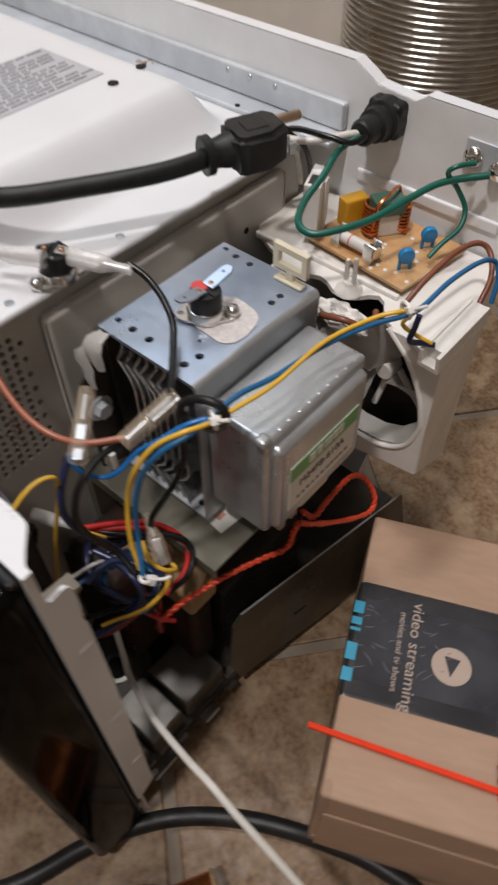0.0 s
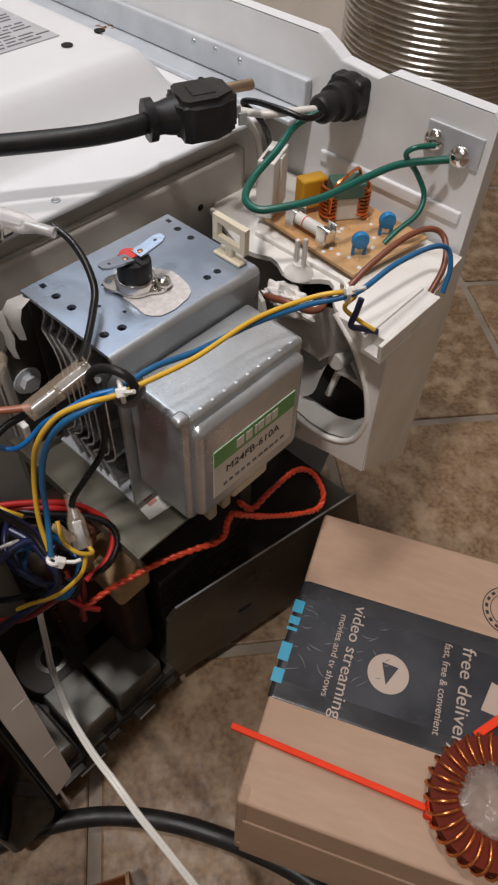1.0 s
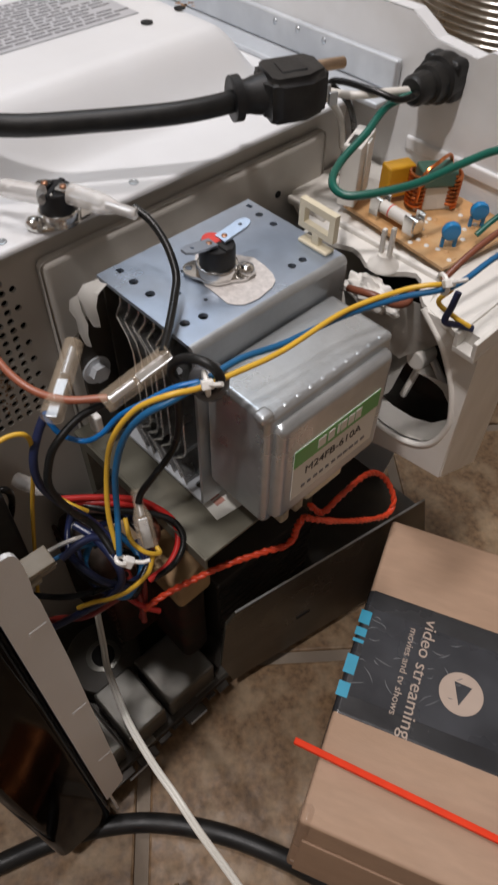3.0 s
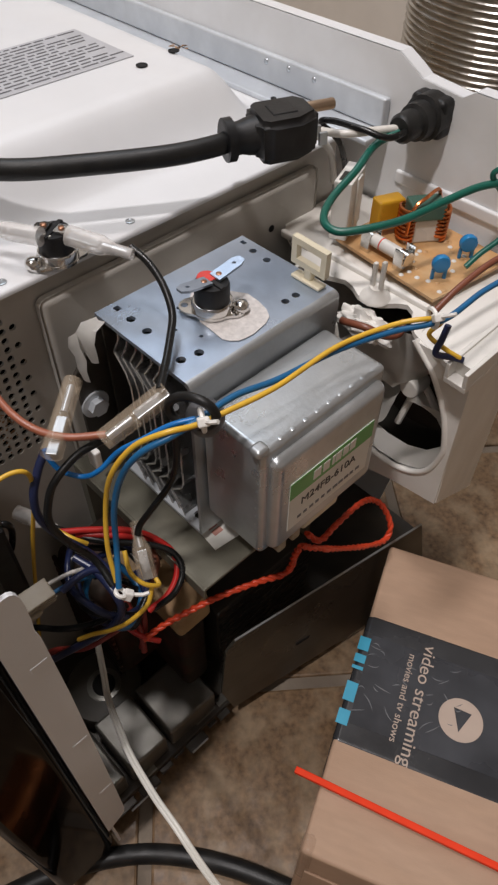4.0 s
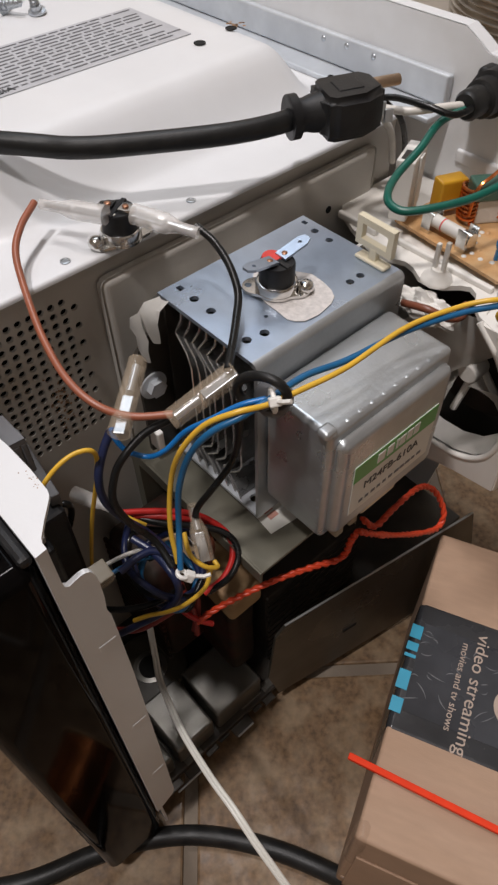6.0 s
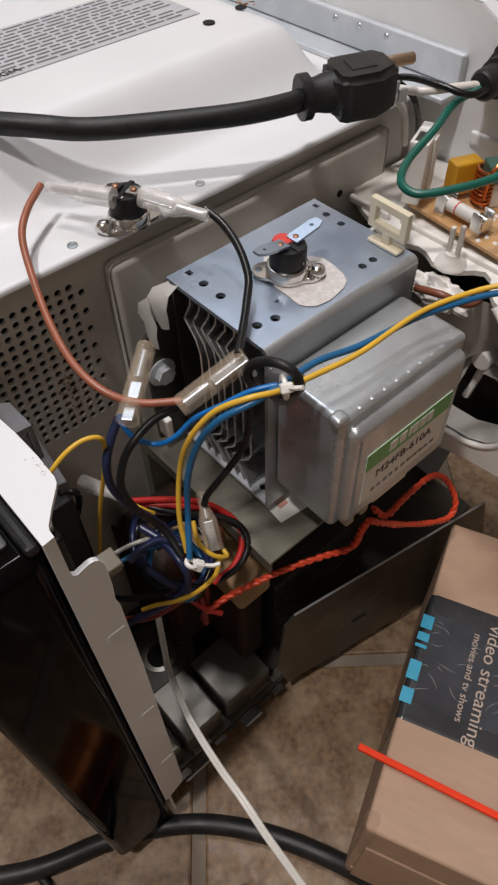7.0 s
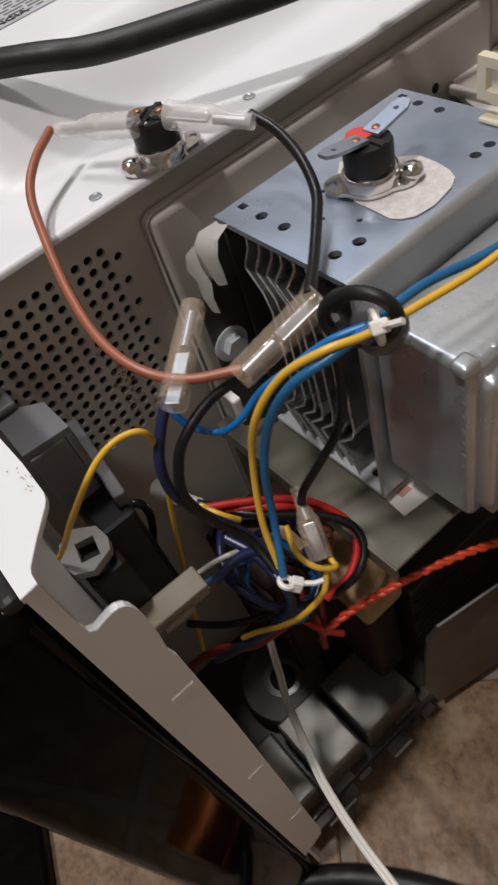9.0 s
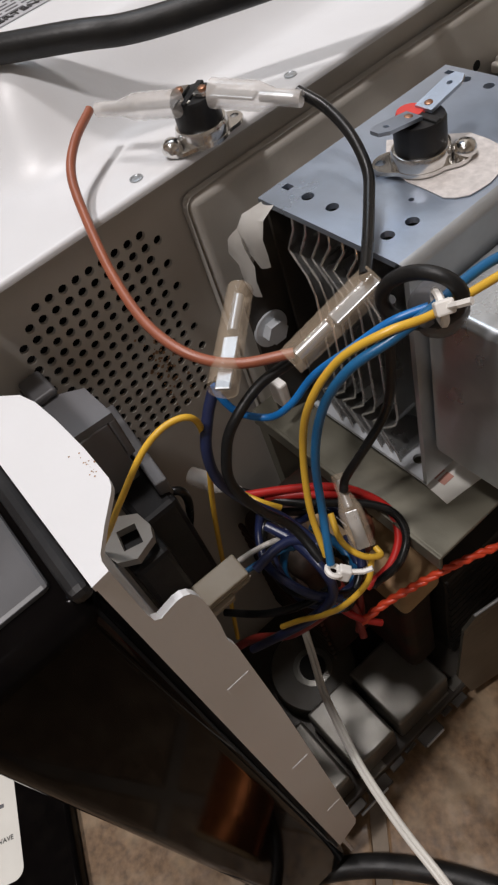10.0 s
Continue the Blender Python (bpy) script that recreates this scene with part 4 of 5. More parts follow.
# the torn mouth of the scroll: round below, open up to the deck above
arc = [(-0.0620, 0.2362), (-0.0550, 0.2300), (-0.0489, 0.2241), (-0.0425, 0.2140), (-0.0376, 0.2034), (-0.0342, 0.1900), (-0.0340, 0.1823), (-0.0376, 0.1690), (-0.0450, 0.1600), (-0.0560, 0.1550), (-0.0690, 0.1540), (-0.0830, 0.1570), (-0.0950, 0.1655), (-0.1025, 0.1780), (-0.1040, 0.1900), (-0.1015, 0.2040), (-0.1060, 0.2180), (-0.1150, 0.2260), (-0.1220, 0.2362)]
front = frame_of((0, 0.252, 0), (1, 0, 0), (0, 0, 1))
fpart("front_wall", sheet([(-0.136, 0.2362), (-0.136, 0.120), (-0.080, 0.140), (-0.0295, 0.1480), (-0.0310, 0.225), (-0.0325, 0.2362), *arc], [], 0.0024, front), plastic_white)
fpart("scroll_rim", sweep(spline([(x, 0.2500, z) for x, z in arc[:15]], 4), 0.0016, 8), plastic_white, smooth=True)
bm = bmesh.new()
rows = [[bm.verts.new((x - q * 0.30, 0.2530 + q, z + q * 0.15)) for q in (0.0, 0.006, 0.012)] for x, z in arc[:14]]
for p0, p1 in zip(rows, rows[1:]):
    for j in range(2):
        bm.faces.new((p0[j], p0[j + 1], p1[j + 1], p1[j]))
bmesh.ops.solidify(bm, geom=bm.faces[:], thickness=0.0014)
fpart("scroll_wall", bm, plastic_white, "curved inner wall of the fan scroll", True)


def slab(quad, offset):
    """A wall from four corners, thickened by an offset."""
    bm = bmesh.new()
    a = [bm.verts.new(q) for q in quad]
    b = [bm.verts.new(Vector(q) + Vector(offset)) for q in quad]
    bm.faces.new(a)
    bm.faces.new(b)
    for k in range(4):
        bm.faces.new((a[k], a[(k + 1) % 4], b[(k + 1) % 4], b[k]))
    return bm


fpart("side_wall", slab([(-0.0290, 0.2508, 0.1478), (-0.0425, 0.331, 0.0785), (-0.0445, 0.331, 0.2332), (-0.0320, 0.2508, 0.2332)], (-0.0022, 0, 0)), plastic_white)
fpart("bottom_wall", slab([(-0.136, 0.2530, 0.118), (-0.0315, 0.2530, 0.146), (-0.0450, 0.3310, 0.0785), (-0.136, 0.3310, 0.0785)], (0, 0, 0.002)), plastic_white)
fpart("left_wall", box(-0.138, -0.136, 0.252, 0.328, 0.080, 0.235), plastic_white)
# solid plate closing the rear, dark to stand for the shade inside
fpart("rear_grille", box(-0.136, -0.046, 0.3240, 0.3260, 0.082, 0.2330), steel_dark, "solid dark plate for the unlit grille behind the fan")
fpart("top_deck", sheet([(-0.168, 0.330), (-0.168, 0.2790), (-0.1612, 0.2709), (-0.1480, 0.2640), (-0.1306, 0.2574), (-0.1250, 0.2568), (-0.1195, 0.2577), (-0.1115, 0.2611), (-0.1060, 0.2600), (-0.1000, 0.2565), (-0.0930, 0.2560), (-0.0880, 0.2590), (-0.0828, 0.2649), (-0.0790, 0.2672), (-0.0745, 0.2650), (-0.0721, 0.2610), (-0.0680, 0.2560), (-0.0644, 0.2530), (-0.0560, 0.2500), (-0.0473, 0.2485), (-0.0400, 0.2455), (-0.0330, 0.2440), (-0.0440, 0.330)], [], 0.0026, Matrix.Translation((0, 0, 0.2339))), plastic_white, "white top deck carrying the filter board")
fpart("deck_step", box(-0.1300, -0.0700, 0.2690, 0.2720, 0.2360, 0.2392, 0.0008), plastic_white, smooth=True)
fpart("deck_rail", box(-0.1600, -0.1350, 0.2660, 0.2690, 0.2360, 0.2400, 0.001, m=pose(0, 0, 0, 0, 0, 0)), plastic_white, smooth=True)
fpart("clip_base", lathe([(0.0075, 0.0), (0.0070, 0.0016), (0.0040, 0.0034), (0.0032, 0.0060)], Matrix.Translation((-0.0935, 0.2612, 0.2360)), 14), plastic_white, smooth=True)
for x, tall in ((-0.0958, 0.0150), (-0.0912, 0.0175)):
    fpart("clip_prong", box(x - 0.0010, x + 0.0010, 0.2600, 0.2622, 0.2390, 0.2390 + tall, 0.0005), plastic_white)
bm = bmesh.new()
bmesh.ops.create_icosphere(bm, subdivisions=4, radius=1.0)
for v in bm.verts:
    d = v.co.copy()
    k = 1 + 0.35 * noise.noise(d * 2.3) + 0.22 * noise.noise(d * 6.1)
    v.co = Vector((-0.0900, 0.2520, 0.2262)) + Vector((d.x * 0.0150, d.y * 0.0055, d.z * 0.0075)) * k
fpart("torn_shroud", bm, plastic_white, "torn crumpled white plastic edge", True)
fpart("motor", cyl((FAN[0], 0.292, FAN[1]), (FAN[0], 0.318, FAN[1]), 0.021, n=24, bevel=0.002), steel_dark, "dark fan motor", True)
# brown disc added behind the blades to darken the fan mouth
fpart("motor_plate", cyl((FAN[0], 0.2800, FAN[1]), (FAN[0], 0.2815, FAN[1]), 0.0310, n=36), varnish, "dark brown disc added for the dim inside of the fan")
hub = fpart("fan_hub", cyl((FAN[0], 0.268, FAN[1]), (FAN[0], 0.280, FAN[1]), 0.0055, n=24, bevel=0.001), plastic_white, "white fan hub", True)
for k in range(3):
    a0 = math.radians(108 + 120 * k)
    bm = bmesh.new()
    rows = []
    for i in range(7):
        r = 0.0055 + (0.0350 if k == 0 else 0.0270) * i / 6
        half = (0.72 if k == 0 else 0.34) + 0.14 * math.sin(math.pi * i / 6)
        rows.append([bm.verts.new((FAN[0] + r * math.cos(a0 + q * half), 0.266 - q * 0.007 + 0.002 * q * q - (0.0016 * i if k == 0 else 0.0), FAN[1] + r * math.sin(a0 + q * half))) for q in (-1, -0.6, -0.2, 0.2, 0.6, 1)])
    for p0, p1 in zip(rows, rows[1:]):
        for j in range(5):
            bm.faces.new((p0[j], p0[j + 1], p1[j + 1], p1[j]))
    bmesh.ops.solidify(bm, geom=bm.faces[:], thickness=0.0012)
    fpart("fan_blade", bm, plastic_white, smooth=True, parent=hub)
for k in range(3):
    a0 = math.radians(200 + 62 * k)
    fpart("strut", cyl((FAN[0] + 0.004 * math.cos(a0), 0.2790, FAN[1] + 0.004 * math.sin(a0)), (FAN[0] + 0.032 * math.cos(a0), 0.2740, FAN[1] + 0.032 * math.sin(a0)), 0.0020, n=8), plastic_white)

term = thing("terminal_block", "long white ceramic resistor in a slotted holder", "resistor", (-0.0330, 0.2590, 0.2368))
TB = frame_of((0, 0, 0), (0.05, 0.98, 0.14), (-0.98, 0.05, 0))
part("trough", box(-0.0200, 0.0200, -0.0055, 0.0055, 0.0, 0.0030, 0.0004, m=TB), ceramic, term)
part("cheek", box(-0.0200, 0.0200, 0.0035, 0.0055, 0.0030, 0.0110, 0.0004, m=TB), ceramic, term)
part("cheek", box(-0.0200, 0.0200, -0.0055, -0.0035, 0.0030, 0.0110, 0.0004, m=TB), ceramic, term)
part("filling", box(-0.0150, 0.0205, -0.0035, 0.0035, 0.0030, 0.0098, m=TB), ceramic, term)

# ---- filter board ----
pcb = thing("filter_board", "tan circuit board with mains filter parts", "circuit board", (-0.098, 0.300, 0.2400))
PB = Matrix.Translation((0.098, -0.300, -0.2400))
def bpart(name, bm, mat, label="", smooth=False, parent=None):
    bm.transform(PB)
    return part(name, bm, mat, parent or pcb, label, smooth)
bpart("board", sheet([(-0.134, 0.2790), (-0.070, 0.2725), (-0.063, 0.325), (-0.130, 0.329)], [], 0.0016, Matrix.Translation((0, 0, 0.2400))), pcb_tan)
rng = random.Random(9)
for k in range(26):
    x, y = rng.uniform(-0.098, -0.068), rng.uniform(0.277, 0.322)
    bpart("solder_blob", lathe([(0.0013, 0.0), (0.0010, 0.0004), (0.0004, 0.0006)], Matrix.Translation((x, y, 0.2416)), 8), pcb_tan if k % 2 else ceramic, smooth=True)
bpart("film_capacitor", box(-0.0072, 0.0072, -0.0042, 0.0042, 0.0030, 0.0185, 0.001, m=pose(-0.121, 0.3010, 0.2416, 0, 0, 68)), cap_yellow, "yellow film capacitor")
bpart("choke_core", box(-0.0060, 0.0060, -0.0085, 0.0085, 0.0125, 0.0205, 0.001, m=pose(-0.105, 0.3090, 0.2416, 0, 0, -35)), core_green, "green ferrite choke")
bpart("choke_leg", box(-0.0045, 0.0045, -0.0095, 0.0095, 0.0, 0.0125, 0.001, m=pose(-0.105, 0.3090, 0.2416, 0, 0, -35)), ceramic)
for s in (-1, 1):
    CM = pose(-0.105, 0.3090, 0.2416, 0, 0, -35)
    path = []
    for k in range(97):
        a = 2 * math.pi * k / 12
        path.append(CM @ Vector((0.0058 * math.cos(a), s * 0.0085 + 0.0038 * math.sin(a), 0.0015 + 0.0165 * k / 96)))
    bpart("winding", sweep(path, 0.0009, 6), copper, "bare copper winding", True)
bpart("loop_wire", sweep(spline([CM @ Vector(q) for q in ((-0.005, 0.009, 0.018), (-0.003, 0.006, 0.024), (0.004, -0.002, 0.0245), (0.007, -0.009, 0.020), (0.006, -0.010, 0.006))]), 0.0009, 6), copper, smooth=True)
FM = pose(-0.1060, 0.2835, 0.2416, 0, 0, -4)
fuse = bpart("fuse", cyl(FM @ Vector((-0.0115, 0, 0.0055)), FM @ Vector((0.0115, 0, 0.0055)), 0.0031, n=18), ceramic, "white ceramic fuse", True)
for s in (-1, 1):
    bpart("fuse_cap", cyl(FM @ Vector((s * 0.0085, 0, 0.0055)), FM @ Vector((s * 0.0135, 0, 0.0055)), 0.0034, n=18), chrome, smooth=True, parent=fuse)
    bpart("fuse_clip", box(s * 0.0105 - 0.0026, s * 0.0105 + 0.0026, -0.0042, 0.0042, 0.0, 0.0045, 0.0005, m=FM), chrome, "bright fuse clip")
    for q in (-1, 1):
        bpart("fuse_clip", box(s * 0.0105 - 0.0026, s * 0.0105 + 0.0026, q * 0.0042 - 0.0003, q * 0.0042 + 0.0003, 0.0, 0.0105, m=FM), chrome)
bpart("fuse_stripe", cyl(FM @ Vector((-0.0035, 0, 0.0055)), FM @ Vector((-0.0028, 0, 0.0055)), 0.00318, n=18), red_dot, parent=fuse)
for x, y in ((-0.0785, 0.2875), (-0.0795, 0.3110)):
    m = pose(x, y, 0.2416, 90, 0, 50)
    bpart("disc_capacitor", lathe([(0.0026, -0.0020), (0.0040, -0.0016), (0.0044, 0.0), (0.0040, 0.0016), (0.0026, 0.0020)], m @ Matrix.Translation((0, 0.0080, 0)), 22), cap_blue, "blue disc capacitor", True)
    bpart("disc_leg", box(-0.0036, -0.0022, 0.0, 0.005, -0.0007, 0.0007, m=m), cap_blue)
    bpart("disc_leg", box(0.0022, 0.0036, 0.0, 0.005, -0.0007, 0.0007, m=m), cap_blue)
bpart("white_connector", box(-0.0045, 0.0045, -0.0110, 0.0110, 0.0, 0.0300, 0.0006, m=pose(-0.1365, 0.2880, 0.2416, 0, 0, 22)), plastic_white, "tall white plug housing")
# flat dark strip: the slot's inner shade is only colour
bpart("connector_slot", box(-0.0028, 0.0028, -0.0090, 0.0, 0.0300, 0.0302, m=pose(-0.1365, 0.2880, 0.2416, 0, 0, 22)), steel_dark)
bpart("connector_rib", box(0.0045, 0.0056, -0.003, 0.003, 0.0, 0.0290, 0.0003, m=pose(-0.1365, 0.2880, 0.2416, 0, 0, 22)), plastic_white)
bpart("board_screw", lathe([(0.0034, 0.0), (0.0034, 0.0010), (0.0028, 0.0022), (0.0010, 0.0028)], Matrix.Translation((-0.129, 0.3120, 0.2416 + 0.004)), 18), chrome, smooth=True)
bpart("screw_post", cyl((-0.129, 0.3120, 0.2416), (-0.129, 0.3120, 0.2456), 0.0042, n=16), plastic_white)

# ---- loose screws on the dome ----
def loose_screw(x, y, rz, tilt):
    ob = thing("loose_screw", "loose zinc sheet metal screw on the oven top", "screw", (x, y, 0.2984), "loose screws")
    m = pose(0, 0, 0.0048, tilt, 0, rz)
    bm = lathe([(0.0048, 0.0), (0.0048, 0.0009), (0.0030, 0.0012), (0.0030, 0.0034), (0.0021, 0.0036)] + [(0.0021 - 0.0002 * (k // 4) + (0.0005 if k % 2 else 0.0), 0.0040 + 0.0007 * k) for k in range(12)] + [(0.0003, 0.0138)], m @ Matrix.Translation((0, 0, -0.004)), 16)
    part("shank", bm, galvanised, ob, smooth=True)
loose_screw(-0.340, 0.2165, 30, 12)
loose_screw(-0.350, 0.2060, 120, 80)
loose_screw(-0.362, 0.2120, 200, 70)

# ---- cardboard box with its print ----
BOXM = Matrix.Translation((0.025, 0.097, FLOOR)) @ frame_of((0, 0, 0), (0.9073, 0.4206, 0), (-0.4206, 0.9073, 0))
TOPZ = 0.094 - FLOOR
carton = thing("cardboard_box", "closed tan cardboard box with black printed band on the floor", "box")
carton.matrix_world = BOXM
part("carton", box(0.0, 0.240, 0.0, 0.1665, 0.0, TOPZ, 0.0020, 3), cardboard, carton, smooth=True)
part("flap_edge", box(0.004, 0.236, -0.0012, 0.0, 0.0, TOPZ - 0.030, 0.0004), cardboard, carton)
band = part("printed_band", box(-0.0006, 0.2406, 0.0485, 0.1203, TOPZ - 0.060, TOPZ + 0.0004, 0.0030, 3), band_black, carton, "glossy black printed band", True)
tape = part("clear_tape", box(0.0045, 0.2355, 0.0600, 0.1080, TOPZ + 0.0004, TOPZ + 0.00055), material("packing_tape", (0.040, 0.042, 0.048), 0.26, vary=0.3, scale=40, rough_vary=0.12, bump=0.35, bump_scale=45, spec=0.4), carton, "wrinkled clear packing tape")
rng = random.Random(21)
# raised creases in a paler colour than the tape, painting their glints
wrinkle = material("tape_glint", (0.16, 0.165, 0.175), 0.10, vary=0.1, scale=90)
for k in range(26):
    cx, cy, a = 0.006 + 0.05 * rng.random() ** 1.6, rng.uniform(0.063, 0.105), rng.uniform(-0.9, 0.9)
    ln, bow = rng.uniform(0.003, 0.009), rng.uniform(-0.0016, 0.0016)
    path = [Vector((cx + ln * q * math.cos(a) - bow * (1 - 4 * q * q) * math.sin(a), cy + ln * q * math.sin(a) + bow * (1 - 4 * q * q) * math.cos(a), TOPZ + 0.00052)) for q in (-0.5, -0.3, -0.1, 0.1, 0.3, 0.5)]
    part("wrinkle", sweep(path, 0.0003, 6, radii=[0.00005, 0.00020, 0.00030, 0.00028, 0.00018, 0.00005]), wrinkle, tape, smooth=True)
TX = lambda b, a, h=0.0006: frame_of((b, a, TOPZ + h), (0, -1, 0), (1, 0, 0))
lettering("print_text", "video streaming", 0.0090, TX(0.0340, 0.0812), ink_pale, band, width=0.0630)
lettering("print_text", "movies and tv shows", 0.0052, TX(0.0262, 0.0818), ink_pale, band, width=0.0460)
lettering("print_text", "free delivery", 0.0100, TX(0.0930, 0.0800), ink_pale, band, width=0.0560)
lettering("print_text", "fast, free & convenient", 0.0055, TX(0.0823, 0.0825), ink_pale, band, width=0.0490)
part("print_disc", sheet(circle(0.0548, 0.0806, 0.0106, 36), [[(0.0548 - 0.0042, 0.0806 + 0.0052), (0.0548 + 0.0046, 0.0806 + 0.0046), (0.0548 - 0.0002, 0.0806 - 0.0062)]], 0.0002, Matrix.Translation((0, 0, TOPZ + 0.0005))), ink_pale, band, "pale printed disc with a triangle")
for a, ln in ((0.1055, 0.0075), (0.0955, 0.0045), (0.0890, 0.0018), (0.0800, 0.0100), (0.0655, 0.0075)):
    part("print_shape", box(-0.0015, 0.0042, a - ln, a, TOPZ + 0.0004, TOPZ + 0.0007, 0.0, m=None), ink_blue, band, "bright blue printed mark")
part("print_patch", sheet([(0.102, 0.0775), (0.116, 0.0760), (0.118, 0.0900), (0.106, 0.0935)], [], 0.0002, Matrix.Translation((0, 0, TOPZ + 0.0006))), ink_pale, band)
for r0, r1 in ((0.0150, 0.0145), (0.0108, 0.0104)):
    part("stamp_ring", sheet(circle(0.1120, 0.1370, r0, 40), [circle(0.1120, 0.1370, r1, 40)], 0.0002, Matrix.Translation((0, 0, TOPZ + 0.0002))), ink_black, carton)
for k in range(18):
    a = 2 * math.pi * k / 18
    part("stamp_bar", box(-0.0008, 0.0008, -0.0011, 0.0011, 0, 0.0002, m=pose(0.1120 + 0.0127 * math.cos(a), 0.1370 + 0.0127 * math.sin(a), TOPZ + 0.0002, 0, 0, math.degrees(a))), ink_black, carton)

stick = thing("red_strip", "thin red plastic cable tie lying on the cardboard box", "cable tie")
p0, p1 = BOXM @ Vector((-0.0125, 0.0300, TOPZ + 0.0022)), BOXM @ Vector((0.0850, 0.0240, TOPZ + 0.0022))
part("strip", box(0, (p1 - p0).length, -0.0015, 0.0015, -0.0013, 0.0013, 0.0005, m=frame_of(p0, p1 - p0, (0.42, -0.9, 0))), red_plastic, stick)
p2, p3 = BOXM @ Vector((0.0985, 0.0600, TOPZ + 0.0100)), BOXM @ Vector((0.1250, 0.0900, TOPZ + 0.0120))
part("strip", box(0, (p3 - p2).length, -0.0020, 0.0020, -0.0013, 0.0013, 0.0005, m=frame_of(p2, p3 - p2, (0.3, -0.9, 0))), red_plastic, stick)
part("strip_head", box(-0.003, 0.005, -0.004, 0.004, -0.003, 0.005, 0.001, m=frame_of(p1, p1 - p0, (0.42, -0.9, 0))), red_plastic, stick)


film_tape = material("edge_tape", (0.44, 0.30, 0.21), 0.16, vary=0.1, scale=60, alpha=0.22, bump=0.6, bump_scale=90)
part("edge_tape", box(-0.0010, 0.007, -0.0010, 0.0100, TOPZ - 0.050, TOPZ + 0.0006, 0.0036, 3), film_tape, carton, "wrinkled clear tape on the corner", True)
for k in range(3):
    part("seam", box(0.002, 0.238, -0.0004, 0.0, 0.022 + k * 0.0012, 0.0224 + k * 0.0012), ink_grey if k == 1 else cardboard, carton)

# ---- wound toroids ----
def toroid(centre, big, small, turns, label, tilt):
    ob = thing("toroid_coil", label, "inductor", centre, "toroid coils")
    m = pose(0, 0, 0, *tilt)
    core = bmesh.new()
    n = 40
    rings = []
    for i in range(n):
        a = 2 * math.pi * i / n
        prof = ((-small * 0.78, -small * 0.72), (small * 0.78, -small * 0.72), (small * 0.78, small * 0.72), (-small * 0.78, small * 0.72))
        rings.append([core.verts.new(m @ Vector(((big + r) * math.cos(a), (big + r) * math.sin(a), h))) for r, h in prof])
    for i in range(n):
        for j in range(4):
            core.faces.new((rings[i][j], rings[i][(j + 1) % 4], rings[(i + 1) % n][(j + 1) % 4], rings[(i + 1) % n][j]))
    part("core", core, material("toroid_core", (0.11, 0.012, 0.004), 0.6, spec=0.12, vary=0.15), ob, "dark red brown ring core", True)
    for k in range(turns):
        a = 2 * math.pi * k / turns
        path = []
        for j in range(17):
            b = 2 * math.pi * j / 16
            r, h = big + small * 1.02 * math.cos(b), small * 0.98 * math.sin(b)
            aa = a + 0.12 * math.sin(b)
            path.append(m @ Vector((r * math.cos(aa), r * math.sin(aa), h)))
        part("turn", sweep(path, big * 0.040, 8), copper, ob, smooth=True)
    return ob


cc = BOXM @ Vector((0.1090, 0.0330, TOPZ + 0.0110))
toroid(cc, 0.0215, 0.0078, 30, "copper wound toroid coil lying on the cardboard box", (6, -4, 0))
bagm = Matrix.Translation(cc)
bm = bmesh.new()
bmesh.ops.create_icosphere(bm, subdivisions=4, radius=0.0150, matrix=bagm @ pose(0, 0, 0.0015))
for v in bm.verts:
    d = v.co - cc
    v.co = cc + Vector((d.x, d.y, d.z * 0.62)) * (1 + 0.30 * noise.noise(d * 150) + 0.26 * abs(noise.noise(d * 380)))
tagged(part("plastic_bag", bm, material("clear_film", (0.40, 0.34, 0.30), 0.08, vary=0.3, scale=200, alpha=0.30, bump=0.6, bump_scale=160), smooth=True), "crumpled clear plastic film inside the copper coil", "plastic film")
spool = thing("wire_spool", "small spool of orange copper wire lying on the tiles", "wire spool", (-0.0030, 0.0190, FLOOR + 0.0180))
SM = frame_of((0, 0, 0), (0, 0, 1), (0.85, -0.5, 0)) @ pose(0, 0, 0)
part("winding", lathe([(0.0150, -0.022), (0.0168, -0.021), (0.0168, 0.021), (0.0150, 0.022)], SM, 40), copper, spool, "glossy orange copper winding", True)
for s in (-1, 1):
    part("flange", lathe([(0.0176, -0.001), (0.0176, 0.001)], SM @ Matrix.Translation((0, 0, s * 0.0225)), 40), paper_tan, spool)

# ---- notice plate on the floor before the oven ----
plate = thing("warning_panel", "black plate with a white warning label on the floor", "panel", (-0.1716, -0.0572, FLOOR))
FP = pose(0, 0, 0, 0, 0, -18.8)
part("board", box(-0.110, 0.070, -0.130, 0.0, 0.0, 0.012, 0.003, 3, m=FP), black_gloss, plate, smooth=True)
corner = [(0.0204 - 0.006 + 0.006 * math.cos(a), -0.0346 + 0.006 * math.sin(a)) for a in [math.pi / 2 * k / 6 for k in range(7)]]
plate_label = part("label", sheet([(-0.090, -0.110), (0.0204, -0.110), *corner, (-0.090, -0.0286)], [], 0.0003, FP @ Matrix.Translation((0, 0, 0.012))), label_white, plate, "white printed label")
lettering("label_text", "MICROWAVE", 0.0036, FP @ pose(-0.0010, -0.0430, 0.0125, 0, 0, 90), ink_black, plate_label)
for k in range(3):
    part("print_bar", box(-0.0200 + 0.006 * k, -0.0180 + 0.006 * k, -0.060, -0.036 - 0.004 * k, 0.0123, 0.0125, m=FP), ink_grey, plate_label)

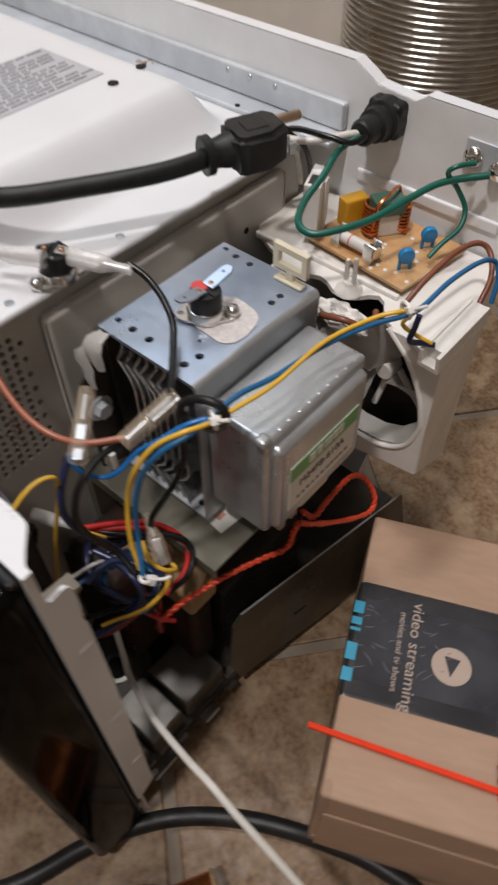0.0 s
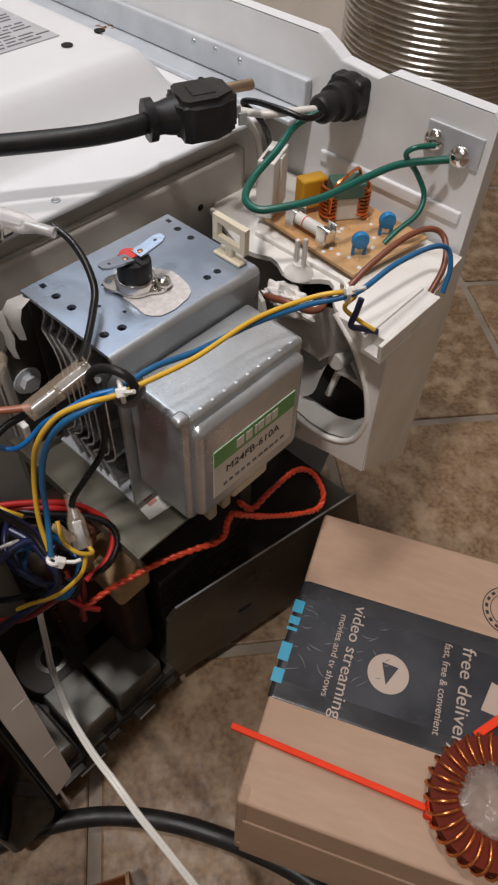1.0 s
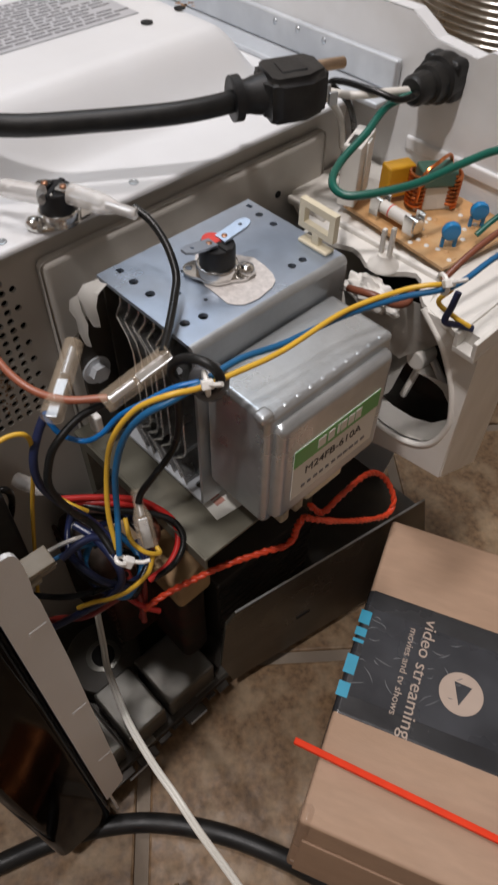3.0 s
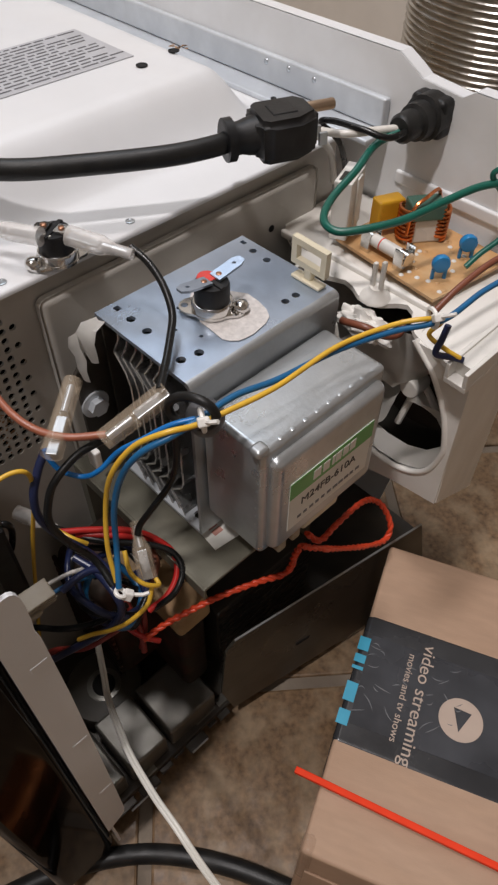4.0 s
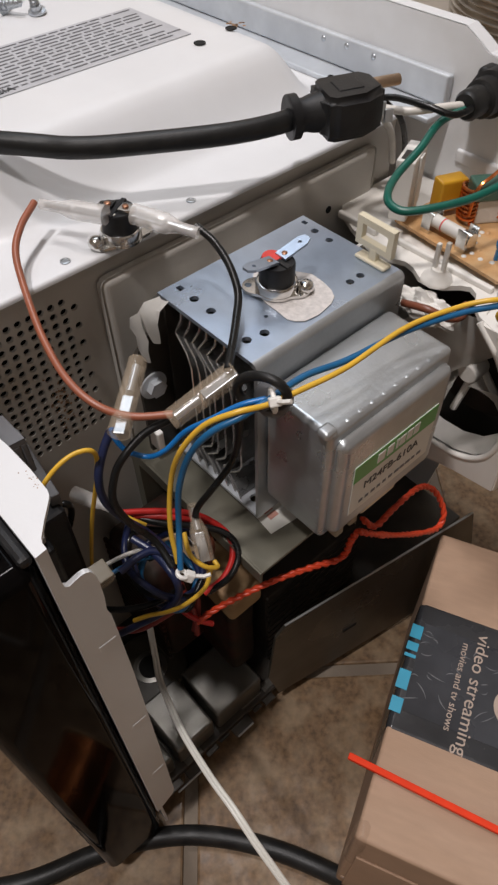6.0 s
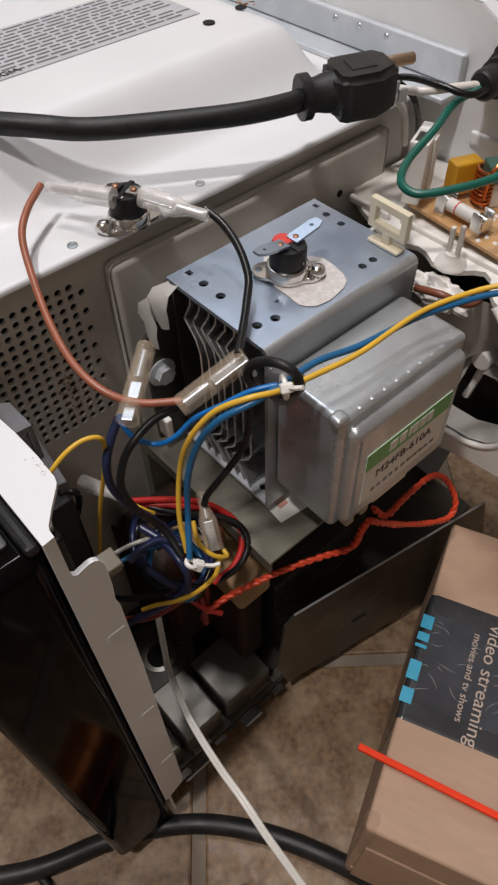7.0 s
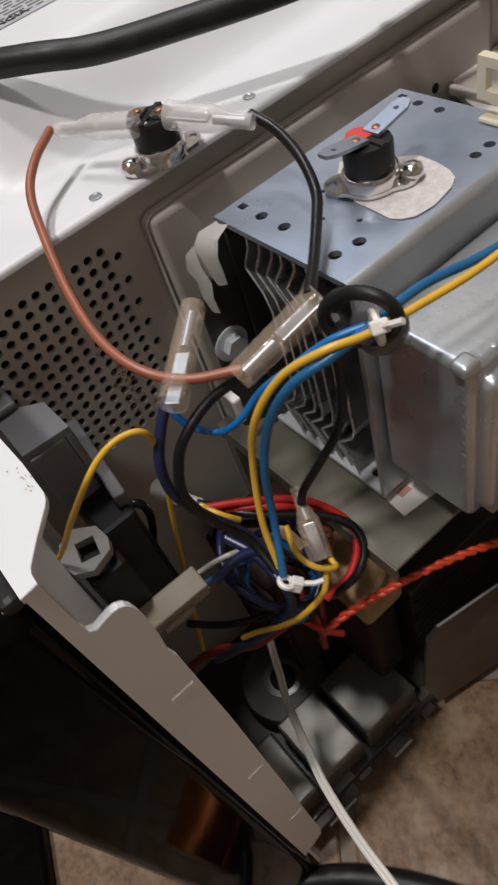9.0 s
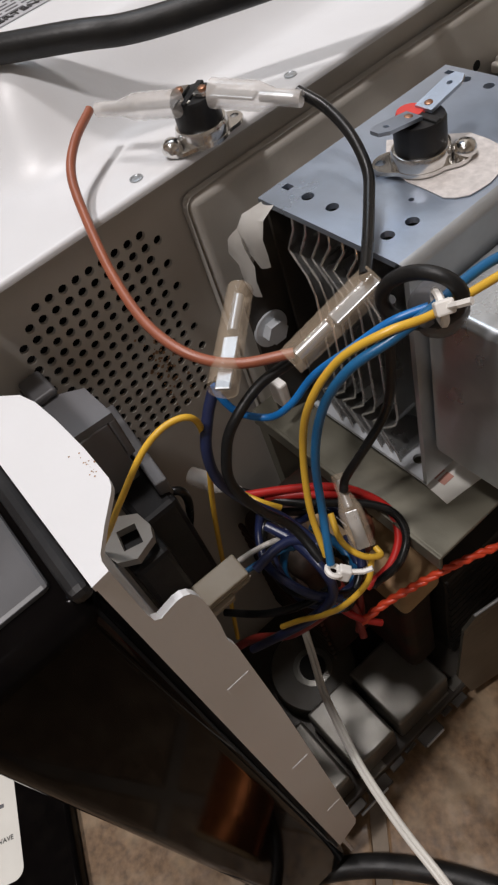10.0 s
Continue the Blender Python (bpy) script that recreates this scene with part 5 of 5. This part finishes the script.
# ---- flexible duct ----
duct = thing("flexible_duct", "corrugated aluminium flexible duct standing behind the oven", "duct", (-0.430, 0.970, FLOOR))
bm = bmesh.new()
n, rows = 72, 560
grid = []
for j in range(rows):
    row = []
    for i in range(n):
        a = 2 * math.pi * i / n
        h = j * 0.0015
        ph = j / 5.0 + i / n
        r = 0.128 + 0.0034 * math.sin(math.pi * 2 * ph) + 0.0014 * noise.noise(Vector((i * 0.55, j * 0.20, 1.0)))
        row.append(bm.verts.new((r * math.cos(a), r * math.sin(a), h)))
    grid.append(row)
for j in range(rows - 1):
    for i in range(n):
        bm.faces.new((grid[j][i], grid[j][(i + 1) % n], grid[j + 1][(i + 1) % n], grid[j + 1][i]))
part("hose", bm, foil, duct)

# ---- wires and cables ----
wire('wire', 0.0014, wire_brown, 'brown insulated wire arching from thermostat to bullet connector', [(-0.1930, 0.1250, 0.2870), (-0.1850, 0.1140, 0.2850), (-0.1770, 0.1060, 0.2810), (-0.1630, 0.1000, 0.2750), (-0.1440, 0.0940, 0.2680), (-0.1260, 0.0910, 0.2630), (-0.1120, 0.0930, 0.2590), (-0.1020, 0.1000, 0.2560), (-0.0930, 0.1110, 0.2560)])
wire('wire', 0.0015, wire_black, 'black insulated wire from cavity thermostat to clear splice', [(-0.1400, 0.1620, 0.2850), (-0.1310, 0.1630, 0.2820), (-0.1200, 0.1610, 0.2780), (-0.1110, 0.1570, 0.2730), (-0.1040, 0.1500, 0.2700), (-0.0950, 0.1400, 0.2680), (-0.0870, 0.1310, 0.2680)])
wire('wire', 0.0010, wire_blue, 'bright blue wire looping below the magnetron', [(-0.1070, 0.0940, 0.2500), (-0.1060, 0.0940, 0.2460), (-0.1030, 0.0960, 0.2400), (-0.0970, 0.1010, 0.2380), (-0.0910, 0.1050, 0.2440), (-0.0870, 0.1110, 0.2520), (-0.0780, 0.1160, 0.2620), (-0.0720, 0.1230, 0.2680), (-0.0670, 0.1300, 0.2700)])
wire('wire', 0.0015, wire_black, 'black wire curling down into the wiring bundle', [(-0.0950, 0.1110, 0.2520), (-0.0990, 0.1020, 0.2480), (-0.0990, 0.0920, 0.2430), (-0.0990, 0.0870, 0.2360), (-0.0980, 0.0840, 0.2250), (-0.0970, 0.0880, 0.2080), (-0.0930, 0.0940, 0.1950), (-0.0820, 0.0940, 0.1880)])
wire('wire', 0.0016, wire_navy, 'dark navy wire hanging from clear connector', [(-0.1080, 0.0940, 0.2480), (-0.1070, 0.0890, 0.2420), (-0.1050, 0.0840, 0.2340), (-0.1040, 0.0830, 0.2220), (-0.1040, 0.0880, 0.2050), (-0.0980, 0.0940, 0.1950), (-0.0880, 0.0970, 0.1880)])
wire('wire', 0.0012, wire_blue_dark, 'blue wire tied along the magnetron filter box', [(-0.0730, 0.0920, 0.2000), (-0.0810, 0.0990, 0.2130), (-0.0820, 0.1020, 0.2320), (-0.0790, 0.1060, 0.2500), (-0.0730, 0.1110, 0.2630), (-0.0680, 0.1200, 0.2680), (-0.0660, 0.1290, 0.2700), (-0.0660, 0.1460, 0.2700), (-0.0630, 0.1640, 0.2680), (-0.0610, 0.1930, 0.2650), (-0.0530, 0.2150, 0.2660), (-0.0450, 0.2260, 0.2680), (-0.0410, 0.2340, 0.2700), (-0.0400, 0.2540, 0.2720), (-0.0380, 0.2770, 0.2700), (-0.0350, 0.2880, 0.2660), (-0.0310, 0.2880, 0.2580), (-0.0290, 0.2830, 0.2480)])
wire('wire', 0.0010, wire_yellow, 'yellow wire tied along the magnetron filter box', [(-0.0760, 0.0930, 0.2000), (-0.0820, 0.0960, 0.2150), (-0.0850, 0.1010, 0.2340), (-0.0810, 0.1040, 0.2520), (-0.0760, 0.1110, 0.2640), (-0.0690, 0.1190, 0.2700), (-0.0650, 0.1280, 0.2700), (-0.0620, 0.1420, 0.2700), (-0.0600, 0.1610, 0.2690), (-0.0610, 0.1930, 0.2670), (-0.0540, 0.2160, 0.2680), (-0.0460, 0.2260, 0.2700), (-0.0460, 0.2380, 0.2620), (-0.0490, 0.2360, 0.2550), (-0.0420, 0.2390, 0.2500), (-0.0360, 0.2420, 0.2470)])
wire('wire', 0.0014, wire_brown_dark, 'dark brown wire looping into the terminal block', [(-0.0540, 0.2440, 0.2580), (-0.0530, 0.2590, 0.2640), (-0.0510, 0.2800, 0.2680), (-0.0480, 0.2960, 0.2660), (-0.0420, 0.2990, 0.2620), (-0.0350, 0.2900, 0.2560), (-0.0330, 0.2790, 0.2480)])
wire('wire', 0.0014, wire_navy, 'thin navy wire beside the fan motor leads', [(-0.0430, 0.2380, 0.2620), (-0.0430, 0.2360, 0.2560), (-0.0430, 0.2340, 0.2500), (-0.0390, 0.2400, 0.2470), (-0.0350, 0.2430, 0.2460)])
wire('wire', 0.0017, wire_brown_dark, 'dark copper coloured motor lead', [(-0.0940, 0.2380, 0.2350), (-0.0810, 0.2390, 0.2380), (-0.0740, 0.2450, 0.2340), (-0.0720, 0.2530, 0.2320), (-0.0760, 0.2610, 0.2320)])
wire('ground_wire', 0.0018, wire_green, 'green ground wire from cord to rear panel screw', [(-0.1215, 0.3130, 0.2905), (-0.1262, 0.3030, 0.2882), (-0.1290, 0.2930, 0.2850), (-0.1260, 0.2780, 0.2800), (-0.1240, 0.2600, 0.2740), (-0.1170, 0.2470, 0.2720), (-0.1080, 0.2450, 0.2710), (-0.1000, 0.2530, 0.2720), (-0.0910, 0.2690, 0.2740), (-0.0850, 0.2900, 0.2770), (-0.0780, 0.3090, 0.2800), (-0.0620, 0.3240, 0.2830)])
wire('ground_wire', 0.0013, wire_green, 'green and yellow ground wire below the rear screws', [(-0.0690, 0.3210, 0.2880), (-0.0740, 0.3130, 0.2880), (-0.0770, 0.3110, 0.2840), (-0.0730, 0.3170, 0.2750), (-0.0670, 0.3180, 0.2660), (-0.0650, 0.3120, 0.2590), (-0.0690, 0.3040, 0.2520), (-0.0710, 0.2970, 0.2470)])
wire('wire', 0.0018, wire_white, 'white insulated lead beside the plug', [(-0.1230, 0.3120, 0.2900), (-0.1310, 0.2990, 0.2900), (-0.1410, 0.2860, 0.2890), (-0.1550, 0.2830, 0.2870), (-0.1630, 0.2810, 0.2860), (-0.1610, 0.2910, 0.2800), (-0.1590, 0.3000, 0.2680), (-0.1620, 0.3080, 0.2500)])
wire('wire', 0.0015, wire_black, 'black lead beside the plug', [(-0.1210, 0.3120, 0.2910), (-0.1230, 0.2960, 0.2900), (-0.1340, 0.2900, 0.2920), (-0.1490, 0.2870, 0.2920), (-0.1550, 0.2850, 0.2900), (-0.1500, 0.2920, 0.2820), (-0.1520, 0.3010, 0.2700), (-0.1580, 0.3120, 0.2550)])
wire('power_cord', 0.0043, rubber, 'thick black rubber power cord crossing the oven top', [(-0.3300, 0.0200, 0.2985), (-0.2750, 0.0720, 0.3045), (-0.2120, 0.1290, 0.3022), (-0.1960, 0.1490, 0.2992), (-0.1810, 0.1730, 0.2985), (-0.1640, 0.2010, 0.2988), (-0.1560, 0.2200, 0.2995), (-0.1555, 0.2285, 0.2998)])
wire('wire', 0.0015, wire_black, 'black wire dropping from the magnetron to a clear splice', [(-0.0820, 0.1330, 0.2620), (-0.0860, 0.1350, 0.2450), (-0.0890, 0.1360, 0.2250), (-0.0920, 0.1340, 0.2100), (-0.0950, 0.1260, 0.1980), (-0.0980, 0.1200, 0.1880), (-0.0970, 0.1170, 0.1840)])
wire('wire', 0.0009, wire_yellow, 'yellow wire arching over the latch switches', [(-0.1270, 0.0390, 0.2000), (-0.1190, 0.0490, 0.2150), (-0.1090, 0.0580, 0.2350), (-0.1070, 0.0700, 0.2470), (-0.1060, 0.0790, 0.2500), (-0.1050, 0.0850, 0.2460), (-0.1120, 0.0860, 0.2250), (-0.1210, 0.0820, 0.1900), (-0.1240, 0.0760, 0.1550), (-0.1210, 0.0650, 0.1100)])
wire('wire', 0.0015, wire_red, 'red wire in the wiring bundle', [(-0.1210, 0.0930, 0.1850), (-0.1140, 0.1050, 0.1820), (-0.1060, 0.1170, 0.1780), (-0.0990, 0.1250, 0.1720), (-0.0900, 0.1290, 0.1650), (-0.0830, 0.1250, 0.1600), (-0.0800, 0.1170, 0.1550), (-0.0820, 0.1070, 0.1500)])
wire('wire', 0.0011, wire_yellow, 'short yellow wire in the wiring bundle', [(-0.1190, 0.0920, 0.1900), (-0.1120, 0.0950, 0.1880), (-0.1080, 0.0990, 0.1840)])
wire('wire', 0.0015, wire_red, 'second red wire beside the bundle', [(-0.1180, 0.0990, 0.1800), (-0.1070, 0.1120, 0.1780), (-0.0990, 0.1250, 0.1700), (-0.0930, 0.1290, 0.1660)])
wire('wire', 0.0015, wire_black, 'black wire curving round the bundle', [(-0.1280, 0.0940, 0.1800), (-0.1100, 0.1050, 0.1780), (-0.0960, 0.1220, 0.1720), (-0.0870, 0.1280, 0.1680), (-0.0800, 0.1260, 0.1630), (-0.0770, 0.1180, 0.1580), (-0.0810, 0.1090, 0.1500)])
wire('wire', 0.0010, wire_yellow, 'yellow wire looping through the white cable tie', [(-0.0880, 0.1050, 0.1950), (-0.0810, 0.1020, 0.1900), (-0.0750, 0.1040, 0.1860), (-0.0730, 0.1090, 0.1820), (-0.0760, 0.1100, 0.1820)])
wire('wire', 0.0010, wire_yellow, 'yellow wire curling beneath the cable tie', [(-0.0750, 0.1070, 0.1800), (-0.0730, 0.1020, 0.1740), (-0.0760, 0.0940, 0.1660), (-0.0820, 0.0880, 0.1580), (-0.0890, 0.0820, 0.1520), (-0.0950, 0.0770, 0.1450)])
wire('wire', 0.0017, wire_navy, 'navy wire running through the bundle', [(-0.1090, 0.0920, 0.1800), (-0.0990, 0.0950, 0.1780), (-0.0850, 0.0950, 0.1760), (-0.0820, 0.0940, 0.1650), (-0.0850, 0.0870, 0.1550), (-0.0950, 0.0760, 0.1400), (-0.1080, 0.0660, 0.1200)])
wire('wire', 0.0015, wire_black, 'black wire lying deep in the bundle', [(-0.1170, 0.0660, 0.1400), (-0.1030, 0.0760, 0.1450), (-0.0930, 0.0880, 0.1500), (-0.0860, 0.0990, 0.1600)])
wire('wire', 0.0017, wire_navy, 'navy wire from the white connector block', [(-0.1020, 0.0800, 0.1750), (-0.1010, 0.0900, 0.1780), (-0.0970, 0.0960, 0.1800), (-0.0870, 0.1000, 0.1800)])
wire('wire', 0.0015, wire_black, 'black wire behind the latch switches', [(-0.1400, 0.0660, 0.1900), (-0.1310, 0.0720, 0.2000), (-0.1270, 0.0770, 0.2000), (-0.1350, 0.0780, 0.1800), (-0.1460, 0.0730, 0.1500), (-0.1540, 0.0620, 0.1200)])
wire('wire', 0.0017, wire_red_dark, 'dark red wire stub low in the bundle', [(-0.1190, 0.0570, 0.1100), (-0.1110, 0.0690, 0.1200), (-0.0970, 0.0800, 0.1300), (-0.0890, 0.0980, 0.1400)])
for k, (mat, label) in enumerate(((wire_navy, 'navy wire coiled in the bundle'), (wire_black, 'black wire coiled in the bundle'), (wire_navy, 'navy wire coiled low in the bundle'), (wire_blue_dark, 'dark blue wire coiled in the bundle'), (wire_black, 'black wire coiled low in the bundle'))):
    turn, wide, deep = 0.5 + 0.9 * k, 0.0190 - 0.0016 * k, 0.1660 - 0.0060 * k
    wire('wire', 0.0016, mat, label, [(-0.1010 + wide * math.cos(turn + 0.55 * q), 0.1010 + 0.85 * wide * math.sin(turn + 0.55 * q), deep + 0.004 * math.sin(1.7 * q + k) - 0.35 * wide * math.cos(turn + 0.55 * q)) for q in range(11)])
wire('wire', 0.0017, wire_brown_dark, 'brown wire inside the bundle', [(-0.1050, 0.1240, 0.1650), (-0.0940, 0.1220, 0.1600), (-0.0880, 0.1140, 0.1600)])
wire('twisted_cord', 0.0017, cord_red, 'orange-red twisted high voltage lead', [(-0.0840, 0.1020, 0.1250), (-0.0810, 0.1120, 0.1300), (-0.0750, 0.1240, 0.1370), (-0.0680, 0.1380, 0.1430), (-0.0610, 0.1560, 0.1430), (-0.0570, 0.1670, 0.1410), (-0.0550, 0.1710, 0.1460), (-0.0540, 0.1715, 0.1560), (-0.0520, 0.1720, 0.1650)])
wire('twisted_cord', 0.0017, cord_red, 'looped orange-red twisted lead from the heater terminal', [(-0.0520, 0.1730, 0.1660), (-0.0500, 0.1790, 0.1600), (-0.0480, 0.1960, 0.1430), (-0.0450, 0.2200, 0.1230), (-0.0440, 0.2370, 0.1120), (-0.0460, 0.2430, 0.1180), (-0.0520, 0.2420, 0.1290), (-0.0560, 0.2360, 0.1380), (-0.0560, 0.2230, 0.1470), (-0.0550, 0.2030, 0.1490), (-0.0540, 0.1900, 0.1500), (-0.0580, 0.1840, 0.1580)])
wire('wire', 0.0015, wire_red_dark, 'dark red wire joining the twisted lead', [(-0.0980, 0.1050, 0.1400), (-0.0930, 0.1040, 0.1330), (-0.0870, 0.1030, 0.1270), (-0.0820, 0.1000, 0.1180)])
wire('wire', 0.0015, wire_red_dark, 'dark red wire frayed under the bundle', [(-0.1010, 0.1120, 0.1420), (-0.0940, 0.1100, 0.1360), (-0.0880, 0.1060, 0.1270), (-0.0860, 0.1010, 0.1150)])
wire('wire', 0.0014, wire_red, 'red wire end crossing the twisted lead', [(-0.0960, 0.0990, 0.1330), (-0.0900, 0.1000, 0.1290), (-0.0840, 0.1030, 0.1260), (-0.0800, 0.1080, 0.1210)])
wire('cable', 0.0016, cable_white, 'thin white twin cable hanging out of the oven base', [(-0.1090, 0.0890, 0.1030), (-0.0960, 0.0820, 0.0940), (-0.0860, 0.0770, 0.0920), (-0.0630, 0.0700, 0.1040), (-0.0470, 0.0660, 0.1160), (-0.0270, 0.0630, 0.1240), (-0.0120, 0.0620, 0.1260), (0.0030, 0.0610, 0.1220), (0.0170, 0.0610, 0.1150), (0.0420, 0.0610, 0.1000), (0.0750, 0.0620, 0.0700), (0.0900, 0.0450, 0.0000), (0.1200, 0.0300, -0.0165)])
wire('cable', 0.0054, rubber, 'thick black rubber cable lying on the tiles', [(-0.1300, -0.0900, -0.0120), (-0.0900, -0.0350, -0.0120), (-0.0730, 0.0070, -0.0150), (-0.0580, 0.0350, -0.0150), (-0.0370, 0.0600, -0.0150), (-0.0050, 0.0840, -0.0150), (0.0360, 0.1040, -0.0150), (0.0720, 0.1150, -0.0150), (0.1100, 0.1150, -0.0145), (0.2000, 0.0900, -0.0145)])
wire('cable', 0.0026, rubber, 'thin black cable curled on the tiles', [(-0.0900, -0.0300, -0.0172), (-0.0560, -0.0240, -0.0170), (-0.0500, -0.0110, -0.0170), (-0.0400, 0.0050, -0.0170), (-0.0300, 0.0160, -0.0170), (-0.0180, 0.0240, -0.0170), (-0.0000, 0.0310, -0.0170), (0.0300, 0.0300, -0.0172)])

# ---- floor tiles ----
tile_mesh = None
for i in range(-7, 7):
    for j in range(-8, 9):
        c = U * (0.011 + PITCH * (i + 0.5)) + V * (0.033 + PITCH * (j + 0.5))
        if abs(c.x) > 1.3 or not -0.9 < c.y < 1.1:
            continue
        if tile_mesh is None:
            ob = part("tile", box(-PITCH / 2 + 0.0040, PITCH / 2 - 0.0040, -PITCH / 2 + 0.0040, PITCH / 2 - 0.0040, -0.008, 0.0, 0.0016, 2), tile_stone, ground)
            tile_mesh = ob.data
        else:
            ob = new("tile", tile_mesh)
            ob.parent = ground
        turn = math.degrees(math.atan2(U.y, U.x)) + 90 * ((i * 7 + j * 3) % 4)
        ob.matrix_basis = pose(c.x, c.y, FLOOR, 0, 0, turn)

# the rest of the tiled floor, out to the walls
verts, faces = [], []
for i in range(-22, 22):
    for j in range(-22, 23):
        c = U * (0.011 + PITCH * (i + 0.5)) + V * (0.033 + PITCH * (j + 0.5))
        near = -7 <= i < 7 and -8 <= j < 9 and abs(c.x) <= 1.3 and -0.9 < c.y < 1.1
        if near or not (-2.48 < c.x < 2.68 and -2.28 < c.y < 1.78):
            continue
        h = PITCH / 2 - 0.0040
        n = len(verts)
        for s, q in ((-1, -1), (1, -1), (1, 1), (-1, 1)):
            verts.append(c + U * (h * s) + V * (h * q) + Vector((0, 0, FLOOR - 0.006)))
        for s, q in ((-1, -1), (1, -1), (1, 1), (-1, 1)):
            verts.append(c + U * ((h - 0.001) * s) + V * ((h - 0.001) * q) + Vector((0, 0, FLOOR)))
        faces.append((n + 7, n + 6, n + 5, n + 4))
        for k in range(4):
            faces.append((n + 4 + k, n + 4 + (k + 1) % 4, n + (k + 1) % 4, n + k))
me = bpy.data.meshes.new("far_tiles")
me.from_pydata(verts, [], faces)
me.materials.append(tile_stone)
far_tiles = new("far_tiles", me)
far_tiles.parent = ground
tagged(far_tiles, "brown stone tiles out to the walls", kind="stuff")
